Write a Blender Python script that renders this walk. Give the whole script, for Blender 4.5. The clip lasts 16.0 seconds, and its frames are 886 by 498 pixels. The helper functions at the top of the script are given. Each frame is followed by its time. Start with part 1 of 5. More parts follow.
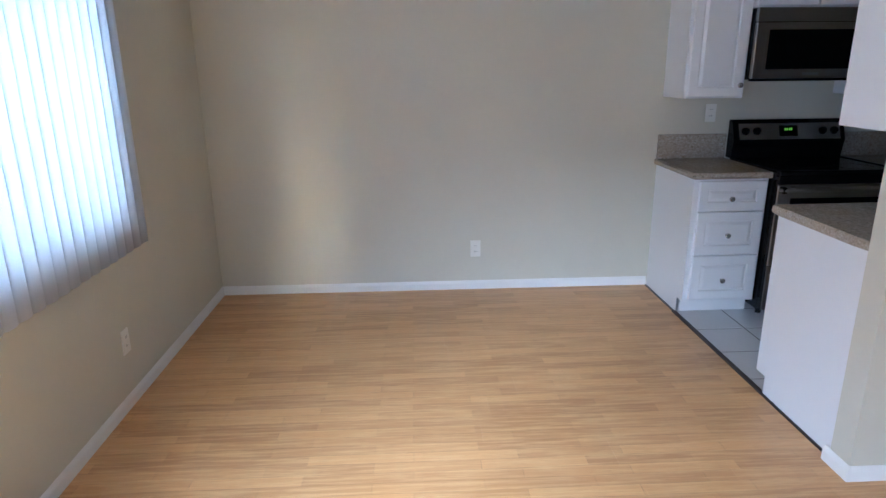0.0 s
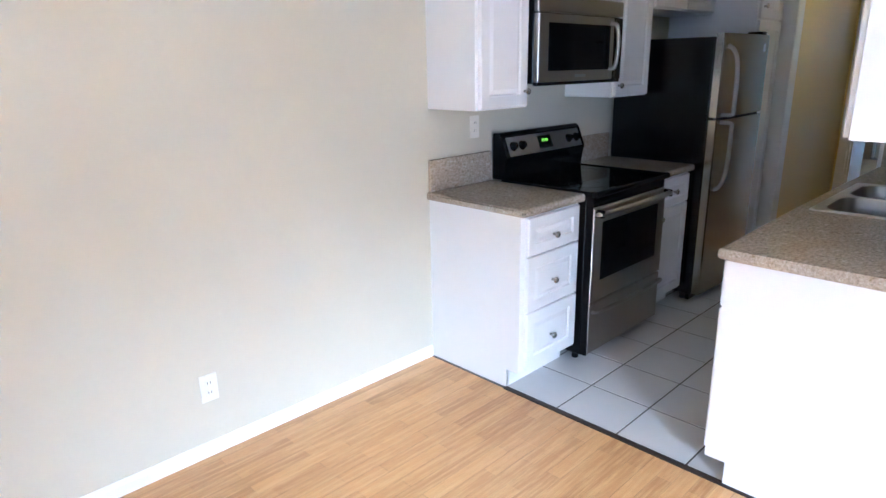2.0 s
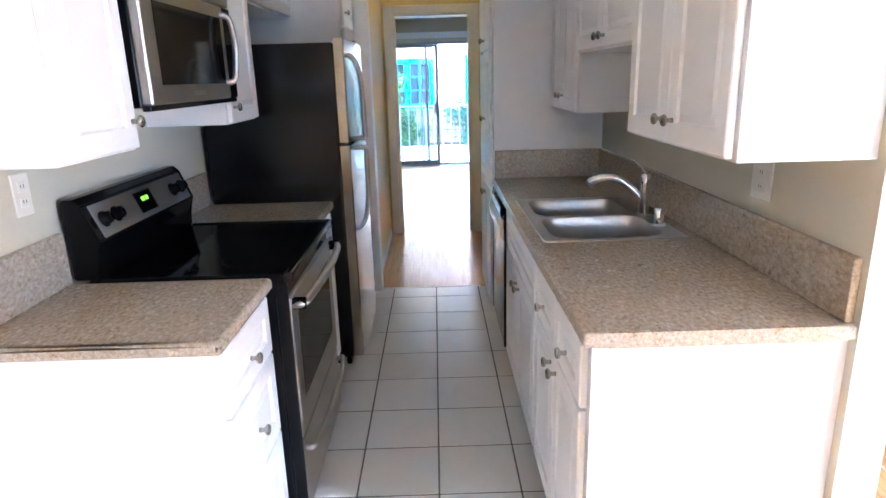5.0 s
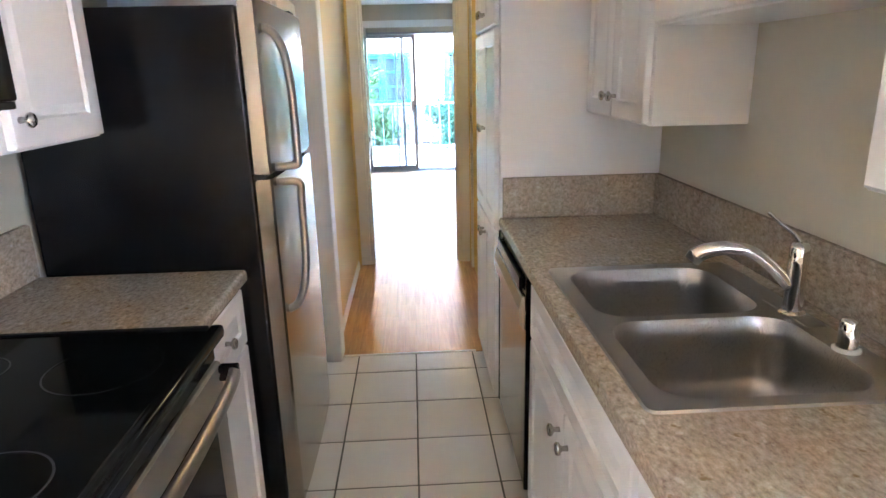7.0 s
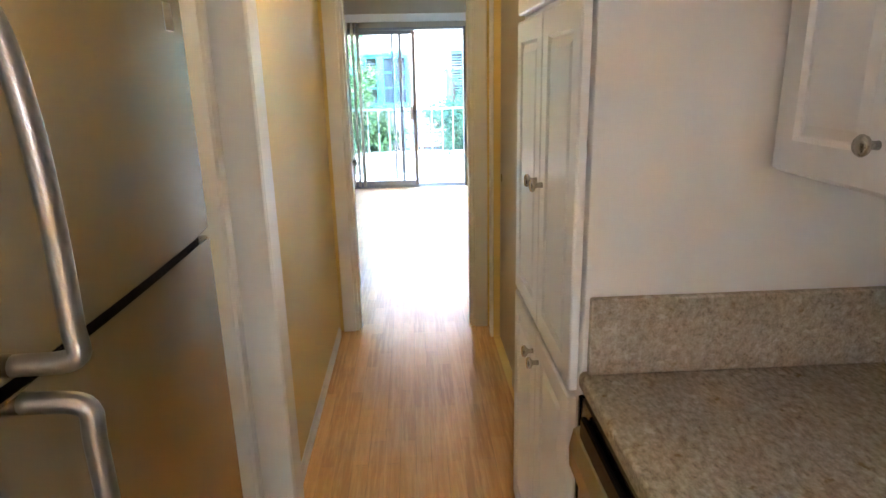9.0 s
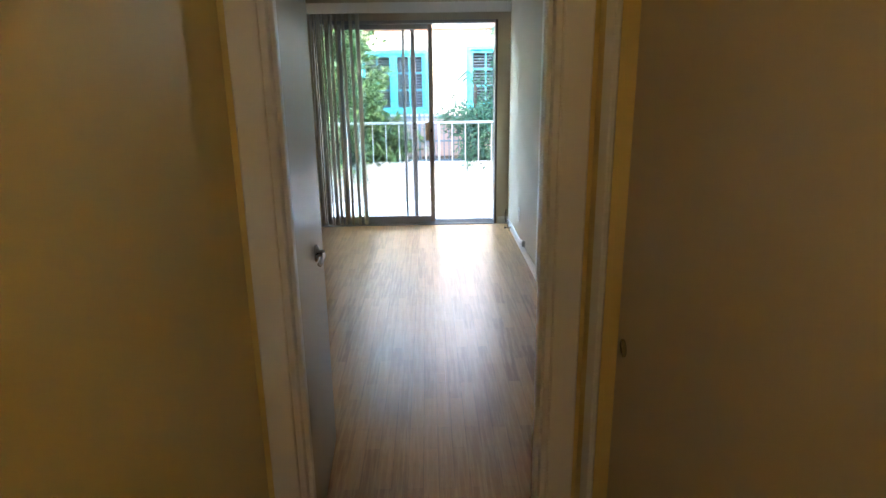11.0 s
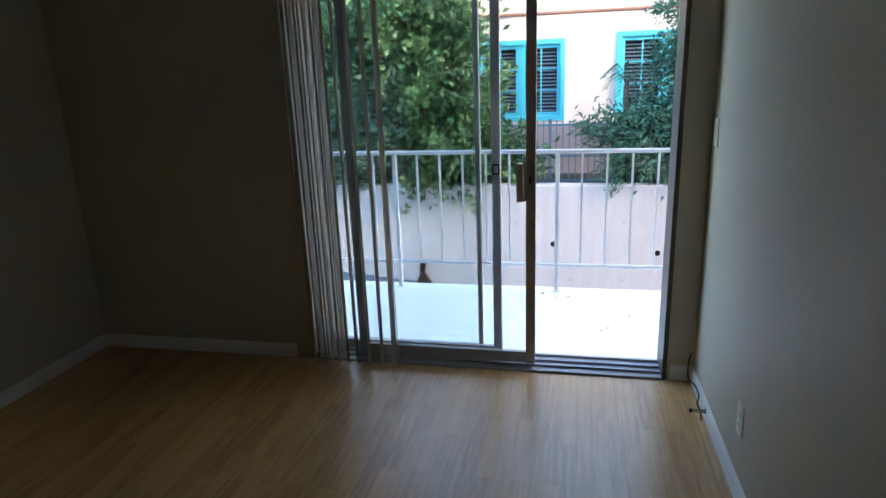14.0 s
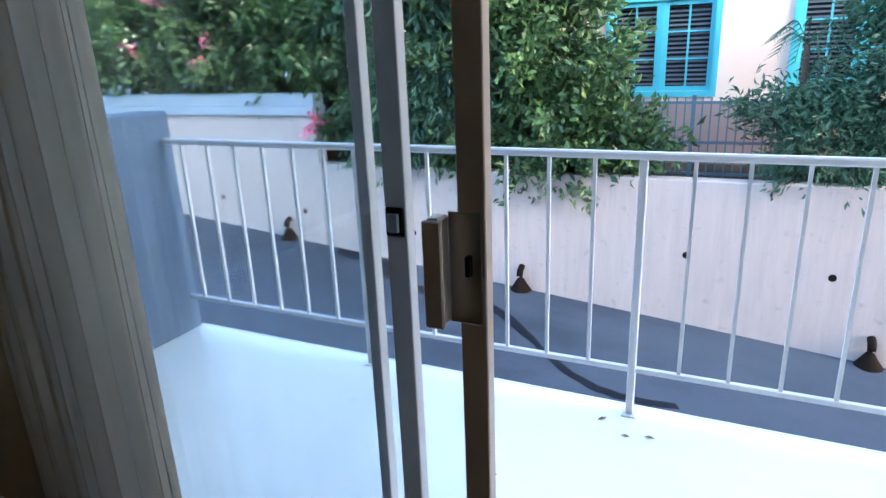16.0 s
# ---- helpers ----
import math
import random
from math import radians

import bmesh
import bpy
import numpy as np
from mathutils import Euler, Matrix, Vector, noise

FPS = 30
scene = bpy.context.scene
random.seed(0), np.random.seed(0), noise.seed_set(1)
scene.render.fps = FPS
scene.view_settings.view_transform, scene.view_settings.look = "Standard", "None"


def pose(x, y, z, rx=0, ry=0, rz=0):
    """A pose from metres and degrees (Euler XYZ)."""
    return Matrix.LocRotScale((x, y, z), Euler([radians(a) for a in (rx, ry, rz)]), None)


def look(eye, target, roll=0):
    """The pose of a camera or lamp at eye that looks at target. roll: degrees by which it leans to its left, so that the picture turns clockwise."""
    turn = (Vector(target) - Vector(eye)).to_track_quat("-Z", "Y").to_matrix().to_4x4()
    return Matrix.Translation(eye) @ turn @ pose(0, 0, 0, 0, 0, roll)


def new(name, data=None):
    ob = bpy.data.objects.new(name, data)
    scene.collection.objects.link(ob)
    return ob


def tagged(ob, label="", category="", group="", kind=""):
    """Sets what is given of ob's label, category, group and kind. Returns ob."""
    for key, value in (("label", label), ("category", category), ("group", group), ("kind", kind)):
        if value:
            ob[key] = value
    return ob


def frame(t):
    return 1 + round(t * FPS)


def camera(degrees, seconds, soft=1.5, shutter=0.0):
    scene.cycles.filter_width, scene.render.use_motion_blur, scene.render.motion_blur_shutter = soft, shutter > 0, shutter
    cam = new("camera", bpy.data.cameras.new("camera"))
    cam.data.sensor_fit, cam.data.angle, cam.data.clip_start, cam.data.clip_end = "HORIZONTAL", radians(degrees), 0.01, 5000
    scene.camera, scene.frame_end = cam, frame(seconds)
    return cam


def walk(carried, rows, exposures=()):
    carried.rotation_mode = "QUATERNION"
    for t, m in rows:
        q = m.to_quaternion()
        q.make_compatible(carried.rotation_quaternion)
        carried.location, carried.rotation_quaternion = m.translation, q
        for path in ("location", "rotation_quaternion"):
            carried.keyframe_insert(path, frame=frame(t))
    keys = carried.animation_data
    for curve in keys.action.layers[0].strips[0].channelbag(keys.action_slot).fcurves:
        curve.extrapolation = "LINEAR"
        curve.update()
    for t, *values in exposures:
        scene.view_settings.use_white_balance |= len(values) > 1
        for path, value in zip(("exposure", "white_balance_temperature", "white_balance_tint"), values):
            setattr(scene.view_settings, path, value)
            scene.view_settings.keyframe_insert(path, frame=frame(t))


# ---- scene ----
cam = camera(71.2, 16.0)
PATH = [
    (0, (0.03, 0.312, 1.531), (0.116, 2.229, 0.968), -0.6),
    (0.5, (-0.178, 0.712, 1.54), (0.224, 2.588, 0.974), -1.1),
    (1, (-0.351, 1.26, 1.535), (0.261, 3.078, 0.971), -1.2),
    (1.5, (-0.453, 1.736, 1.543), (0.544, 3.374, 0.973), -1.1),
    (2, (-0.44, 2.215, 1.53), (0.9, 3.588, 0.965), -1.1),
    (2.5, (-0.414, 2.668, 1.532), (1.276, 3.578, 0.969), -0.6),
    (3, (-0.242, 3.055, 1.527), (1.604, 3.592, 0.974), -0.8),
    (3.5, (-0.181, 3.312, 1.507), (1.741, 3.429, 0.966), -0.6),
    (4, (-0.095, 3.329, 1.503), (1.831, 3.377, 0.964), -1.0),
    (4.2, (-0.039, 3.329, 1.501), (1.888, 3.369, 0.966), -1.2),
    (6.3, (1.121, 3.386, 1.504), (3.042, 3.305, 0.951), -1.4),
    (6.5, (1.234, 3.381, 1.491), (3.155, 3.306, 0.94), -1.2),
    (7, (1.566, 3.347, 1.481), (3.486, 3.262, 0.931), -1.4),
    (7.5, (1.842, 3.345, 1.48), (3.763, 3.279, 0.927), -1.4),
    (8, (2.133, 3.38, 1.465), (4.054, 3.302, 0.916), -1.4),
    (8.5, (2.457, 3.307, 1.461), (4.379, 3.22, 0.915), -1.6),
    (8.8, (2.685, 3.308, 1.473), (4.606, 3.237, 0.924), -1.3),
    (9, (2.845, 3.335, 1.505), (4.766, 3.249, 0.954), -1.3),
    (11.3, (5.138, 3.307, 1.59), (7.058, 3.278, 1.032), -1.0),
    (11.5, (5.376, 3.292, 1.577), (7.298, 3.267, 1.025), -1.5),
    (12, (5.967, 3.316, 1.554), (7.889, 3.281, 1.0), -1.5),
    (12.5, (6.547, 3.25, 1.541), (8.47, 3.236, 0.99), -1.7),
    (13, (7.109, 3.243, 1.506), (9.032, 3.245, 0.96), -1.8),
    (13.5, (7.726, 3.173, 1.472), (9.624, 3.503, 0.935), -1.7),
    (14, (8.294, 3.089, 1.498), (10.175, 3.495, 0.952), -2.1),
    (14.5, (8.914, 2.97, 1.459), (10.751, 3.546, 0.918), -2.1),
    (15, (9.5, 2.924, 1.423), (11.324, 3.546, 0.888), -2.2),
    (15.5, (10.019, 2.927, 1.378), (11.802, 3.649, 0.83), -2.1),
    (16, (10.39, 2.921, 1.32), (12.11, 3.744, 0.716), -2.3),
]
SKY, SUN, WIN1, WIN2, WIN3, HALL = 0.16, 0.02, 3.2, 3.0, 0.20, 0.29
FLOORFILL = 46.0
EXPOSURES = [
    (0.0, 4.5, 4550, 5),
    (0.5, 4.8, 4550, 5),
    (1.0, 5.15, 4550, 5),
    (1.5, 5.5, 4550, 5),
    (2.5, 5.98, 4800, 7),
    (4.0, 6.12, 4850, 8),
    (6.5, 7.25, 5250, 9),
    (9.0, 7.05, 6000, 10),
    (11.3, 5.5, 6800, 10),
    (12.5, 5.15, 7000, 10),
    (14.0, 4.0, 6200, 11),
    (15.0, 3.45, 5700, 13),
    (16.0, 3.8, 6050, 12),
]
walk(cam, [(t, look(eye, target, roll)) for t, eye, target, roll in PATH], EXPOSURES)

# ---- world and light ----
world = bpy.data.worlds.new("sky")
scene.world = world
world.use_nodes = True
wn = world.node_tree
sky = wn.nodes.new("ShaderNodeTexSky")
sky.sky_type = "NISHITA"
sky.sun_disc = False
sky.sun_elevation = radians(14.5)
sky.sun_rotation = radians(200.3)
sky.dust_density = 2.0
wn.links.new(sky.outputs[0], wn.nodes["Background"].inputs[0])
wn.nodes["Background"].inputs[1].default_value = SKY

sun = new("sun", bpy.data.lights.new("sun", "SUN"))
sun.data.energy, sun.data.angle, sun.data.color = SUN, radians(4), (1.0, 0.95, 0.89)
sun.matrix_world = look((0, 0, 30), (0.37, 1.0, 29.725))


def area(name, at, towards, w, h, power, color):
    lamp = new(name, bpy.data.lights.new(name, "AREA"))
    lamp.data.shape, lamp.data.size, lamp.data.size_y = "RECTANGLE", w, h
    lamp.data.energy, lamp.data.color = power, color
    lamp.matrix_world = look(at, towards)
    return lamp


dining = area("dining_window_daylight", (-1.60, 2.05, 1.45), (0, 2.05, 1.40), 2.5, 1.5, WIN1, (1.0, 0.97, 0.95))
dining.data.spread = radians(100)
# Daylight lamp set at a living room window that is out of view.
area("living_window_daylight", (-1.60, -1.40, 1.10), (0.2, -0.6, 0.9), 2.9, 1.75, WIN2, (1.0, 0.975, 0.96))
# Lamp added outside, above the window head, to brighten floor and wall.
area("living_floor_fill", (-1.95, -1.66, 2.66), (0.3, 3.6, 0.62), 0.8, 0.5, FLOORFILL, (1.0, 0.98, 0.97))
area("bath_window_daylight", (11.42, 1.35, 1.98), (10.0, 1.4, 1.2), 0.7, 0.45, WIN3, (0.66, 0.84, 1.0))

# ---- materials ----


class Mat:
    """A node material with the links that most surfaces need."""

    def __init__(self, name, rough=0.5, metal=0.0):
        self.m = bpy.data.materials.new(name)
        self.m.use_nodes = True
        self.t = self.m.node_tree
        self.b = self.t.nodes["Principled BSDF"]
        self.b.inputs["Roughness"].default_value = rough
        self.b.inputs["Metallic"].default_value = metal

    def n(self, kind, **values):
        node = self.t.nodes.new(kind)
        for key, value in values.items():
            node.inputs[key.replace("_", " ")].default_value = value
        return node

    def l(self, a, b):
        self.t.links.new(a, b)

    def place(self, sx=1.0, sy=1.0, sz=1.0):
        g, v = self.n("ShaderNodeNewGeometry"), self.n("ShaderNodeVectorMath")
        v.operation = "MULTIPLY"
        v.inputs[1].default_value = (sx, sy, sz)
        self.l(g.outputs["Position"], v.inputs[0])
        return v.outputs[0]

    def noise(self, scale, vec=None, detail=4.0, rough=0.55):
        node = self.n("ShaderNodeTexNoise", Scale=scale, Detail=detail, Roughness=rough)
        self.l(vec or self.place(), node.inputs["Vector"])
        return node.outputs["Fac"]

    def ramp(self, fac, *stops):
        node = self.n("ShaderNodeValToRGB")
        e = node.color_ramp.elements
        while len(e) < len(stops):
            e.new(0.5)
        for spot, (p, c) in zip(e, stops):
            spot.position, spot.color = p, (*c, 1.0)
        self.l(fac, node.inputs[0])
        return node.outputs[0]

    def mix(self, fac, a, b, mode="MIX"):
        node = self.n("ShaderNodeMix")
        node.data_type, node.blend_type = "RGBA", mode
        for value, k in ((fac, 0), (a, 6), (b, 7)):
            if isinstance(value, (int, float)):
                node.inputs[k].default_value = value
            elif isinstance(value, tuple):
                node.inputs[k].default_value = (*value, 1.0)
            else:
                self.l(value, node.inputs[k])
        return node.outputs[2]

    def color(self, out):
        self.l(out, self.b.inputs["Base Color"])
        return self

    def bump(self, fac, strength=0.2, distance=0.002):
        node = self.n("ShaderNodeBump", Strength=strength, Distance=distance)
        self.l(fac, node.inputs["Height"])
        self.l(node.outputs[0], self.b.inputs["Normal"])
        return self

    def gloss(self, fac, lo, hi):
        node = self.n("ShaderNodeMapRange", To_Min=lo, To_Max=hi)
        self.l(fac, node.inputs["Value"])
        self.l(node.outputs[0], self.b.inputs["Roughness"])
        return self


def shade(c, k):
    return tuple(min(1.0, v * k) for v in c)


def paint(name, c, rough=0.5, var=0.06, bump=0.15, scale=260.0, dist=0.001):
    """Painted or plain surface with broad and fine variation."""
    m = Mat(name, rough)
    broad = m.ramp(m.noise(1.3), (0.3, shade(c, 1 - var)), (0.7, shade(c, 1 + var * 0.5)))
    fine = m.noise(45.0, detail=6.0)
    m.color(m.mix(m.ramp(fine, (0.35, (0.0, 0.0, 0.0)), (0.75, (0.25, 0.25, 0.25))), broad, shade(c, 1 - var * 1.4)))
    m.bump(m.noise(scale, detail=2.0), bump, dist)
    return m.m


def plain(name, c, rough, spec):
    """Dark enamel with a faint even grain."""
    m = Mat(name, rough)
    m.b.inputs["Specular IOR Level"].default_value = spec
    m.color(m.ramp(m.noise(300.0, detail=2.0), (0.3, shade(c, 0.8)), (0.7, shade(c, 1.2))))
    return m.m


WALL = paint("beige_wall_paint", (0.61, 0.58, 0.48), 0.62, 0.05, 0.25, 190.0, 0.0015)
# Cream paint deepened to gold; some warm hall light is put into it.
WARMWALL = paint("warm_lit_cream_paint", (0.74, 0.58, 0.23), 0.42, 0.05, 0.25, 190.0, 0.0015)
BEDWALL = paint("cream_bedroom_paint", (0.57, 0.51, 0.395), 0.55, 0.05, 0.25, 190.0, 0.0015)
CEIL = paint("white_ceiling_paint", (0.78, 0.77, 0.74), 0.8, 0.03, 0.5, 120.0, 0.003)
TRIM = paint("white_trim_gloss", (0.80, 0.79, 0.77), 0.32, 0.03, 0.06)
CABINET = paint("white_cabinet_laminate", (0.80, 0.80, 0.81), 0.30, 0.02, 0.04)
# Pale door paint darkened and warmed; dim hall light is put into its colour.
DOORPAINT = paint("shade_toned_door_paint", (0.50, 0.42, 0.30), 0.4, 0.04, 0.08)
PLATE = paint("ivory_plastic_plate", (0.78, 0.76, 0.70), 0.3, 0.02, 0.02)
# Near-black colour in place of the shade inside slots, sockets and windows.
OPENSHADE = paint("opening_shade", (0.02, 0.02, 0.02), 0.6, 0.1)
GROUT = paint("grey_grout", (0.13, 0.125, 0.12), 0.9, 0.2, 0.4, 300.0)
BLACKGLOSS = plain("black_enamel", (0.005, 0.005, 0.006), 0.12, 0.12)
BLACKGLASS = plain("black_ceramic_glass", (0.003, 0.003, 0.0035), 0.07, 0.06)
FRIDGESIDE = plain("black_textured_steel", (0.004, 0.004, 0.006), 0.26, 0.30)
RUSTIRON = plain("dark_rusty_iron", (0.014, 0.010, 0.008), 0.9, 0.05)
RINGGREY = paint("dark_grey_print", (0.012, 0.012, 0.013), 0.2, 0.1, 0.0)
RUBBER = paint("black_rubber", (0.015, 0.015, 0.015), 0.7, 0.1)
THRESH = paint("dark_threshold_strip", (0.035, 0.022, 0.018), 0.55, 0.2, 0.3)
ALU = paint("anodised_aluminium", (0.36, 0.36, 0.38), 0.42, 0.06, 0.05)
BRONZE = paint("brown_anodised_stile", (0.42, 0.33, 0.27), 0.4, 0.08, 0.05)
DARKJAMB = paint("dark_brown_jamb", (0.10, 0.075, 0.065), 0.45, 0.1, 0.05)
RAILPAINT = paint("white_rail_paint", (0.62, 0.63, 0.66), 0.45, 0.08, 0.15)
STUCCO = paint("grey_stucco", (0.30, 0.34, 0.42), 0.9, 0.12, 0.8, 70.0, 0.006)
# Stucco copy made darker and bluer; the side wall's shade is in its colour.
SIDEWALL = paint("shaded_side_stucco", (0.10, 0.15, 0.235), 0.9, 0.14, 0.8, 70.0, 0.006)
DECK = paint("pale_painted_deck", (0.80, 0.82, 0.81), 0.45, 0.08, 0.35, 60.0, 0.002)
PEACH = paint("peach_stucco", (0.84, 0.68, 0.58), 0.9, 0.06, 0.5, 60.0, 0.006)
# House base behind the fence: its shade is put into this mauve.
MAUVE = paint("shaded_plinth_stucco", (0.34, 0.27, 0.26), 0.9, 0.1, 0.5, 60.0, 0.006)
TURQ = paint("turquoise_frame_paint", (0.08, 0.50, 0.60), 0.45, 0.08, 0.1)
SHUTTER = paint("dark_louvre_paint", (0.10, 0.12, 0.14), 0.5, 0.15, 0.1)
FENCEPAINT = paint("blue_grey_fence_paint", (0.10, 0.17, 0.22), 0.5, 0.1, 0.1)
COPING = paint("blue_grey_coping", (0.34, 0.42, 0.50), 0.8, 0.1, 0.4, 80.0, 0.004)
SOIL = paint("dark_soil", (0.05, 0.04, 0.03), 0.95, 0.3, 1.0, 30.0, 0.02)
ROOF = paint("clay_roof", (0.30, 0.14, 0.09), 0.8, 0.2, 0.6, 20.0, 0.02)
WOODFENCE = paint("brown_fence_board", (0.24, 0.12, 0.06), 0.8, 0.25, 0.4, 40.0, 0.004)
PORCELAIN = paint("white_porcelain", (0.74, 0.76, 0.78), 0.12, 0.02, 0.0)
BULBGLASS = paint("frosted_glass_shade", (0.85, 0.80, 0.70), 0.4, 0.02, 0.0)
BARK = paint("brown_bark", (0.10, 0.07, 0.05), 0.9, 0.3, 1.0, 40.0, 0.01)
PINK = paint("pink_petal", (0.70, 0.16, 0.28), 0.6, 0.1, 0.0)
PLASTIC = paint("white_cable_plastic", (0.75, 0.75, 0.73), 0.4, 0.03, 0.0)

m = Mat("retaining_wall_plaster", 0.9)
streak = m.noise(2.2, m.place(1.0, 3.0, 0.35), 6.0, 0.65)
m.color(m.mix(m.ramp(m.noise(5.0, detail=8.0), (0.60, (0, 0, 0)), (0.78, (0.5, 0.5, 0.5))),
              m.ramp(streak, (0.25, (0.43, 0.375, 0.36)), (0.70, (0.53, 0.465, 0.44))), (0.22, 0.19, 0.19)))
m.bump(m.noise(40.0), 0.4, 0.006)
RETAIN = m.m

m = Mat("worn_asphalt", 0.9)
m.b.inputs["Specular IOR Level"].default_value = 0.2
m.color(m.mix(m.ramp(m.noise(90.0, detail=3.0), (0.45, (0, 0, 0)), (0.75, (0.35, 0.35, 0.35))),
              m.ramp(m.noise(0.45, m.place(1.0, 0.55, 1.0), 5.0, 0.6), (0.34, (0.028, 0.041, 0.060)), (0.46, (0.045, 0.063, 0.090)), (0.75, (0.068, 0.090, 0.124))),
              (0.10, 0.12, 0.16)))
m.bump(m.noise(160.0), 0.5, 0.004)
ASPHALT = m.m

m = Mat("wet_asphalt", 0.6)
m.b.inputs["Specular IOR Level"].default_value = 0.1
m.color(m.ramp(m.noise(60.0, detail=3.0), (0.35, (0.005, 0.008, 0.013)), (0.7, (0.013, 0.018, 0.028))))
m.bump(m.noise(160.0), 0.4, 0.003)
WETASPHALT = m.m

m = Mat("oak_laminate", 0.3)
m.b.inputs["Specular IOR Level"].default_value = 0.52
info = m.n("ShaderNodeObjectInfo")
brick = m.n("ShaderNodeTexBrick", Color1=(0.65, 0.365, 0.145, 1), Color2=(0.40, 0.200, 0.070, 1), Mortar=(0.33, 0.18, 0.07, 1), Scale=1.0,
            Mortar_Size=0.0012, Bias=-0.1, Brick_Width=0.43, Row_Height=0.0635)
brick.offset = 0.37
m.l(m.place(), brick.inputs["Vector"])
grain = m.noise(7.0, m.place(0.45, 8.0, 1.0), 6.0, 0.65)
fine = m.noise(60.0, m.place(0.25, 14.0, 1.0), 3.0)
c = m.mix(m.ramp(grain, (0.44, (0.0, 0.0, 0.0)), (0.62, (0.75, 0.75, 0.75))), brick.outputs["Color"], (0.74, 0.475, 0.22))
c = m.mix(m.ramp(fine, (0.52, (0.0, 0.0, 0.0)), (0.70, (0.45, 0.45, 0.45))), c, (0.23, 0.112, 0.036))
c = m.mix(0.22, c, m.ramp(info.outputs["Random"], (0.0, (0.36, 0.195, 0.078)), (1.0, (0.60, 0.375, 0.17))))
m.color(c).bump(fine, 0.06, 0.0006).gloss(grain, 0.24, 0.38)
LAMINATE = m.m

m = Mat("grey_ceramic_tile", 0.28)
info = m.n("ShaderNodeObjectInfo")
c = m.ramp(m.noise(9.0, detail=7.0), (0.2, (0.575, 0.57, 0.57)), (0.8, (0.615, 0.61, 0.61)))
c = m.mix(0.18, c, m.ramp(info.outputs["Random"], (0.0, (0.54, 0.53, 0.53)), (1.0, (0.66, 0.65, 0.64))))
m.color(c).bump(m.noise(9.0, detail=1.0), 0.10, 0.0012)
TILE = m.m

m = Mat("speckled_granite", 0.22)
warp = m.place(1.0, 1.6, 1.6)
v1 = m.n("ShaderNodeTexVoronoi", Scale=115.0, Randomness=1.0)
m.l(warp, v1.inputs["Vector"])
c = m.ramp(m.noise(62.0, warp, 6.0, 0.76), (0.30, (0.16, 0.13, 0.105)), (0.42, (0.33, 0.28, 0.225)), (0.55, (0.46, 0.405, 0.335)), (0.70, (0.60, 0.55, 0.475)))
c = m.mix(m.ramp(m.noise(3.5, warp, 4.0), (0.4, (0.0, 0.0, 0.0)), (0.75, (0.40, 0.40, 0.40))), c, (0.35, 0.265, 0.17))
c = m.mix(m.ramp(v1.outputs["Distance"], (0.08, (0.20, 0.20, 0.20)), (0.20, (0.0, 0.0, 0.0))), c, (0.10, 0.08, 0.07))
c = m.mix(m.ramp(m.noise(26.0, detail=4.0, rough=0.6), (0.64, (0.0, 0.0, 0.0)), (0.71, (0.75, 0.75, 0.75))), c, (0.20, 0.135, 0.055))
c = m.mix(m.ramp(m.noise(33.0, m.place(1.0, 1.0, 1.3), 4.0), (0.62, (0.0, 0.0, 0.0)), (0.70, (0.55, 0.55, 0.55))), c, (0.66, 0.62, 0.55))
m.color(c).bump(m.noise(200.0), 0.03, 0.0005).gloss(m.noise(30.0), 0.16, 0.30)
GRANITE = m.m


def steel(name, c, rough, along):
    s = Mat(name, rough, 1.0)
    g = s.noise(30.0, s.place(*along), 3.0, 0.6)
    s.color(s.ramp(g, (0.3, shade(c, 0.9)), (0.7, shade(c, 1.06)))).gloss(g, rough * 0.8, rough * 1.25)
    s.bump(g, 0.04, 0.0004)
    return s.m


STEEL = steel("brushed_steel", (0.36, 0.35, 0.34), 0.34, (60.0, 60.0, 1.0))
STEELH = steel("brushed_steel_across", (0.35, 0.325, 0.30), 0.34, (1.0, 60.0, 60.0))
# Satin steel tinted warm; the golden hall reflection is put into its colour.
DOORSTEEL = steel("gold_tinted_door_steel", (0.45, 0.41, 0.345), 0.22, (50.0, 50.0, 0.7))
SINKSTEEL = steel("satin_sink_steel", (0.42, 0.405, 0.39), 0.28, (50.0, 50.0, 2.0))
CHROME = steel("chrome", (0.80, 0.80, 0.80), 0.07, (1.0, 1.0, 1.0))
NICKEL = steel("satin_nickel", (0.46, 0.44, 0.41), 0.24, (20.0, 20.0, 20.0))
CONTROL = steel("grey_control_panel", (0.42, 0.43, 0.46), 0.34, (1.0, 40.0, 40.0))

m = Mat("window_glass", 0.02)
m.b.inputs["Transmission Weight"].default_value = 1.0
m.b.inputs["IOR"].default_value = 1.45
m.color(m.ramp(m.noise(2.0), (0.3, (0.90, 0.94, 0.95)), (0.7, (0.94, 0.97, 0.98))))
GLASS = m.m

m = Mat("frosted_shower_glass", 0.35)
m.b.inputs["Transmission Weight"].default_value = 0.55
m.color(m.ramp(m.noise(3.0), (0.3, (0.55, 0.64, 0.70)), (0.7, (0.62, 0.70, 0.76)))).bump(m.noise(120.0), 0.5, 0.002)
FROST = m.m


